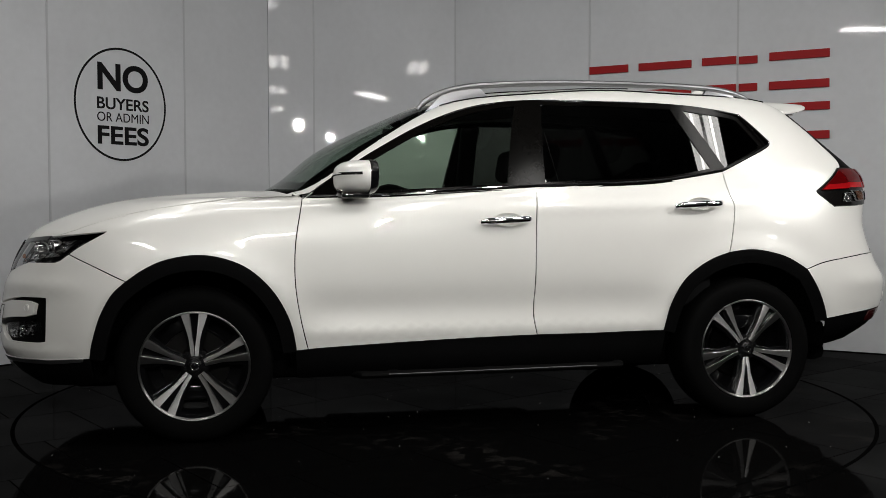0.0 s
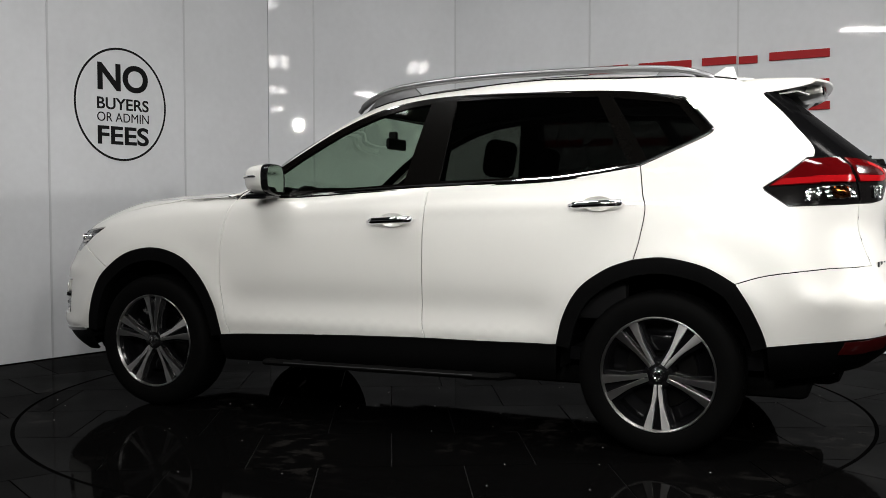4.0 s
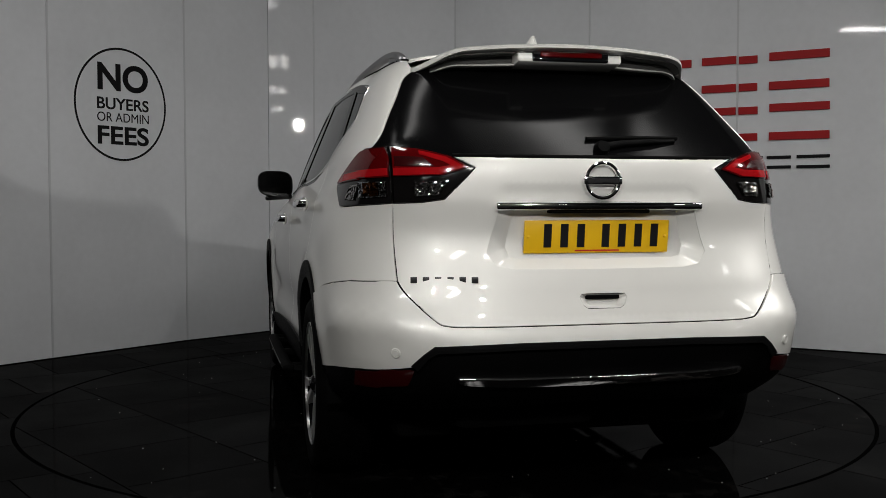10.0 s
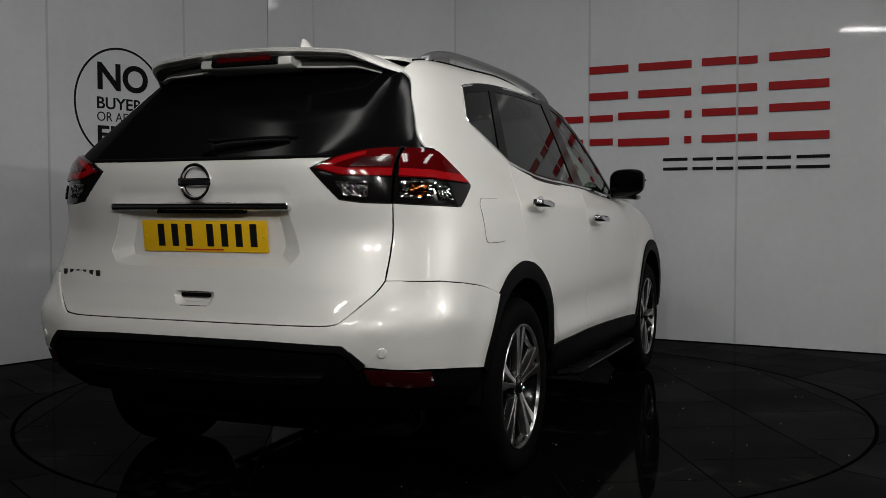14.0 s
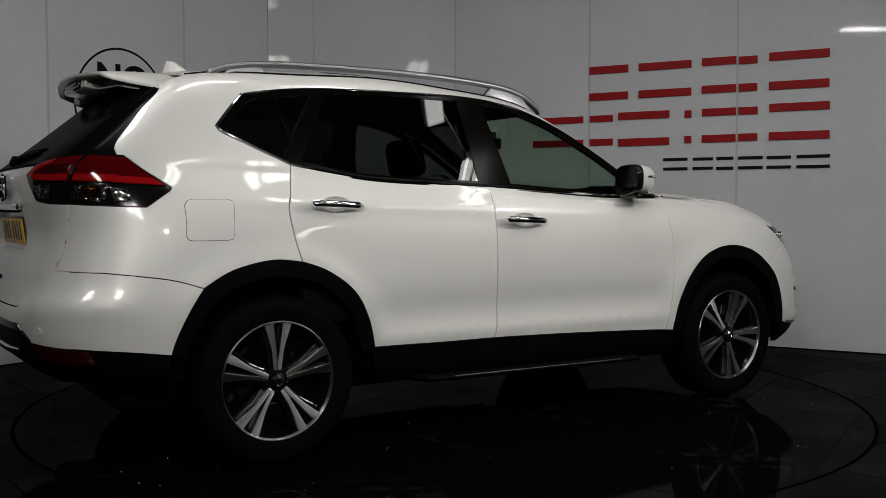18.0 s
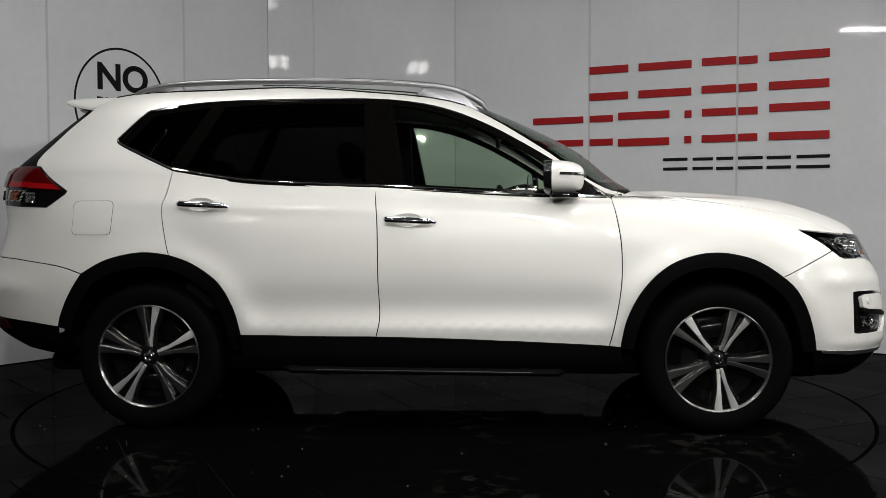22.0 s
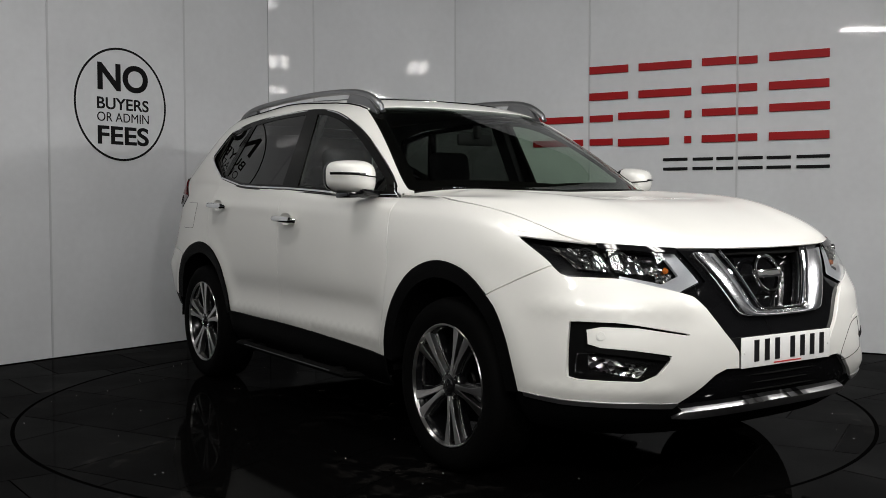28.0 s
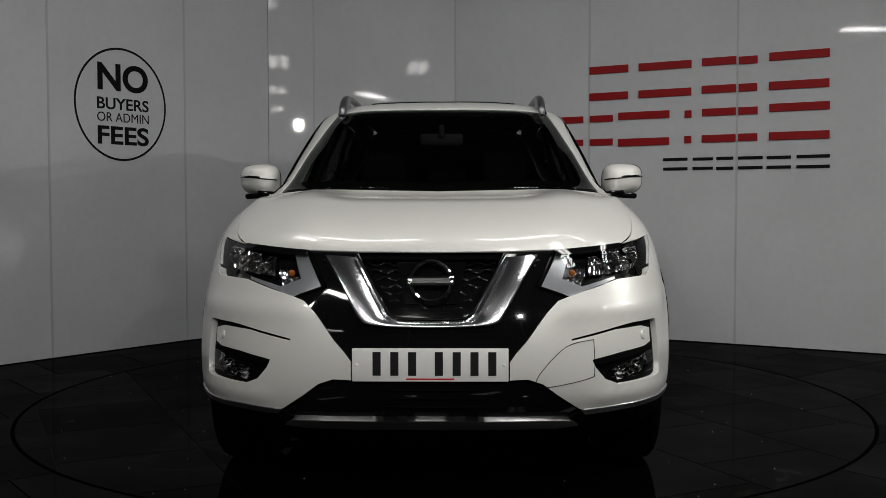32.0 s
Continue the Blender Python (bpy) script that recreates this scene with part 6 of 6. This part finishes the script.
def words(text, width, height, m, mat, parent, bold=0.0, name="lettering"):
    cu = bpy.data.curves.new("text", "FONT")
    cu.body, cu.size, cu.extrude, cu.offset, cu.align_x, cu.align_y = text, 1.0, 0.001, bold, "CENTER", "CENTER"
    tmp = new("text", cu)
    me = bpy.data.meshes.new_from_object(tmp.evaluated_get(bpy.context.evaluated_depsgraph_get()))
    bpy.data.objects.remove(tmp)
    co = np.empty(len(me.vertices) * 3)
    me.vertices.foreach_get("co", co)
    co = co.reshape(-1, 3)
    lo, hi = co.min(0), co.max(0)
    co = (co - (lo + hi) / 2) * (width / (hi[0] - lo[0]), height / (hi[1] - lo[1]), 1.0)
    me.vertices.foreach_set("co", co.ravel())
    me.materials.clear()
    me.materials.append(mat)
    me.update()
    ob = new(name, me)
    ob.parent = parent
    ob.matrix_local = m
    return ob


SIGN_C = (0.592, 1.835, 0.395, 0.420)
SIGN_WORDS = [("NO", 0.016, 0.198, 0.435, 0.205, 0.030), ("BUYERS", 0.014, 0.002, 0.445, 0.088, 0.018), ("OR ADMIN", 0.014, -0.098, 0.445, 0.068, -0.001), ("FEES", 0.014, -0.232, 0.44, 0.138, 0.024)]
# wall panel, from and to along it, height from and to, number of bars, material, depth
LOGO = [(i + 1, a, b, c, d, n, m, deep) for rows, n, m, deep in (
    (((6, 0.005, 0.333, 1.94, 2.216), (6, 0.422, 0.846, 1.94, 2.216), (6, 0.929, 1.190, 1.947, 2.22), (7, 0.012, 0.149, 1.947, 2.212), (7, 0.236, 0.664, 1.945, 2.225)), 2, M_SIGNRED, 0.018),
    (((5, 0.746, 1.190, 1.571, 1.816), (6, 0.01, 0.206, 1.571, 1.817), (6, 0.254, 0.674, 1.559, 1.832), (6, 0.796, 0.849, 1.566, 1.823), (6, 0.933, 1.190, 1.567, 1.829), (7, 0.012, 0.154, 1.569, 1.827), (7, 0.24, 0.67, 1.568, 1.841)), 2, M_SIGNRED, 0.018),
    (((6, 0.627, 0.821, 1.355, 1.454), (6, 0.862, 1.02, 1.356, 1.452), (6, 1.046, 1.176, 1.352, 1.453), (7, 0.012, 0.196, 1.353, 1.452), (7, 0.225, 0.401, 1.353, 1.45), (7, 0.441, 0.675, 1.352, 1.452)), 2, M_SIGNBLACK, 0.012)) for i, a, b, c, d in rows]


def build_signs():
    sx, sz, rx, rz = SIGN_C
    sg = thing("wall_sign", "round black vinyl sign reading NO BUYERS OR ADMIN FEES", "sign", on_wall(2, sx, sz, 0.002))
    ring = lathe([(1.0, 0.0), (1.0, 0.0015), (0.962, 0.0015), (0.962, 0.0)], 96)
    ring.transform(Matrix.Diagonal((rx, rz, 1, 1)))
    part("ring", ring, M_SIGNBLACK, sg)
    for text, dx, dz, w, h, bold in SIGN_WORDS:
        words(text, w, h, pose(dx, dz, 0.0005), M_SIGNBLACK, sg, bold)
    for i, s0, s1, z0, z1, rows, mat, deep in LOGO:
        lg = thing("logo_mark", "raised red bar mark on the white wall" if mat is M_SIGNRED else "raised black bar mark on the white wall", "sign", on_wall(i, (s0 + s1) / 2, (z0 + z1) / 2, 0.0), "logo marks")
        h, w = z1 - z0, s1 - s0
        th = 0.22 * h if mat is M_SIGNRED else 0.24 * h
        for k in range(rows):
            y = h / 2 - th / 2 - (h - th) * k / (rows - 1)
            part("bar", box(w, th, deep, pose(0, y, deep / 2), 0.002, 1), mat, lg)


def build_lamps():
    for bx, by, ba in BATTENS:
        f = thing("batten_lamp", "white twin-tube fluorescent batten hung from the ceiling", "lamp", pose(bx, by, BATTEN_H.get(bx, BATTEN_Z), 0, 0, ba), "ceiling battens")
        part("housing", box(1.25, 0.14, 0.05, pose(0, 0, 0.0), 0.01), M_STEELPAINT, f)
        for y in (-0.085, 0.085):
            part("tube", lathe([(0, -0.60), (0.013, -0.60), (0.013, 0.60), (0, 0.60)], 12, pose(0, y, -0.045, 0, 90, 0)), M_TUBE, f)
        for x in (-0.5, 0.5):
            part("hanger", box(0.01, 0.01, CEIL_Z - BATTEN_H.get(bx, BATTEN_Z) - 0.02, pose(x, 0, (CEIL_Z - BATTEN_H.get(bx, BATTEN_Z)) / 2 + 0.01)), M_STEELPAINT, f)
    # unseen fill panels, added to brighten the walls from above
    for bx, by, ba, power in FILL_LAMPS:
        f = thing("fill_panel", "added white fill panel, unseen high above the booth", "lamp", pose(bx, by, FILL_Z, 0, 0, ba), "panel lamps")
        part("housing", box(1.25, 0.26, 0.05, None, 0.01), M_STEELPAINT, f)
        part("diffuser", box(1.2, 0.20, 0.012, pose(0, 0, -0.03), 0.003), M_FILLPANEL, f)
        for x in (-0.5, 0.5):
            part("hanger", box(0.01, 0.01, CEIL_Z - FILL_Z - 0.02, pose(x, 0, (CEIL_Z - FILL_Z) / 2 + 0.01)), M_STEELPAINT, f)
    # the added side fill: its panel hangs out of view on the left
    f = thing("fill_panel", "added white fill panel, unseen, tilted towards the turntable", "lamp", SIDE_FILL, "panel lamps")
    part("housing", box(1.25, 0.26, 0.05, None, 0.01), M_STEELPAINT, f)
    part("diffuser", box(1.2, 0.20, 0.012, pose(0, 0, -0.03), 0.003), M_FILLPANEL, f)
    rise = SIDE_FILL.to_3x3().inverted() @ Vector((0, 0, 1))
    for x in (-0.5, 0.5):
        top = Vector((x, 0, 0.02))
        part("hanger", tube([top, top + rise * (CEIL_Z - (SIDE_FILL @ top).z)], 0.006, 6, up=(1, 0, 0)), M_STEELPAINT, f)
    for fx, fy, fz in FLOODS:
        f = thing("flood_lamp", "black flood lamp on a floor stand", "lamp", pose(fx, fy, 0), "flood lamps")
        goal = FLOOD_AIM.get(fx, (0, 0.6, 0.9))
        a = math.degrees(math.atan2(goal[1] - fy, goal[0] - fx)) - 90
        m = pose(0, 0, fz, 0, 0, a)
        part("housing", box(0.24, 0.10, 0.22, m @ pose(0, -0.02, 0, -12), 0.012), M_SATINBLACK, f)
        part("face", box(0.16 if fx > 2 else 0.08, 0.012, 0.14 if fx > 2 else 0.06, m @ pose(0, 0.034, 0.006, -12), 0.003), M_FLOOD, f)
        part("pole", lathe([(0.016, 0.02), (0.016, fz - 0.16)], 12), M_SATINBLACK, f)
        for k in range(3):
            part("leg", tube([(0, 0, 0.35), (0.45 * math.cos(k * 2.1), 0.45 * math.sin(k * 2.1), 0.012)], 0.011, 8), M_SATINBLACK, f)


CEIL_Z = 4.8


def build_hall():
    c = part("ceiling", box(24, 26, 0.2, pose(0, -4, CEIL_Z + 0.1)), M_CEIL)
    tagged(c, "dark painted hall ceiling over the booth", "ceiling", "", "structure")
    for k, (x, y, sx, sy) in enumerate(((0, 8.9, 24, 0.2), (0, -16.9, 24, 0.2), (-11.9, -4, 0.2, 25.6), (11.9, -4, 0.2, 25.6))):
        w = part("wall_hall_%d" % (k + 1), box(sx, sy, CEIL_Z, pose(x, y, CEIL_Z / 2)), M_BACKWALL)
        tagged(w, "plain dim wall of the surrounding hall", "wall", "", "structure")


def build_dust():
    rng = random.Random(4)
    bm = bmesh.new()
    for _ in range(110):
        r, a = 2.2 * math.sqrt(rng.random()), rng.random() * 2 * math.pi
        s = rng.uniform(0.0008, 0.0021)
        m = pose(r * math.cos(a), r * math.sin(a), s * 0.6, 0, 0, rng.uniform(0, 90))
        box(s * 2, s * 1.4, s, m, bm=bm)
    d = part("dust_specks", bm, M_DUST, None, smooth=False)
    d.matrix_world = table_pose(0)
    return tagged(d, "scattered pale dust specks on black tiles", "dust", "", "stuff")


build_walls()
turntable = build_turntable()
build_signs()
build_lamps()
build_hall()
car = build_car()
dust = build_dust()
build_floor()


def motions():
    rows = [t * 1.0 for t in range(33)]
    walk(turntable, [(t, table_pose(t)) for t in rows])
    walk(car, [(t, car_pose(t)) for t in rows])
    walk(dust, [(t, table_pose(t)) for t in rows])


motions()
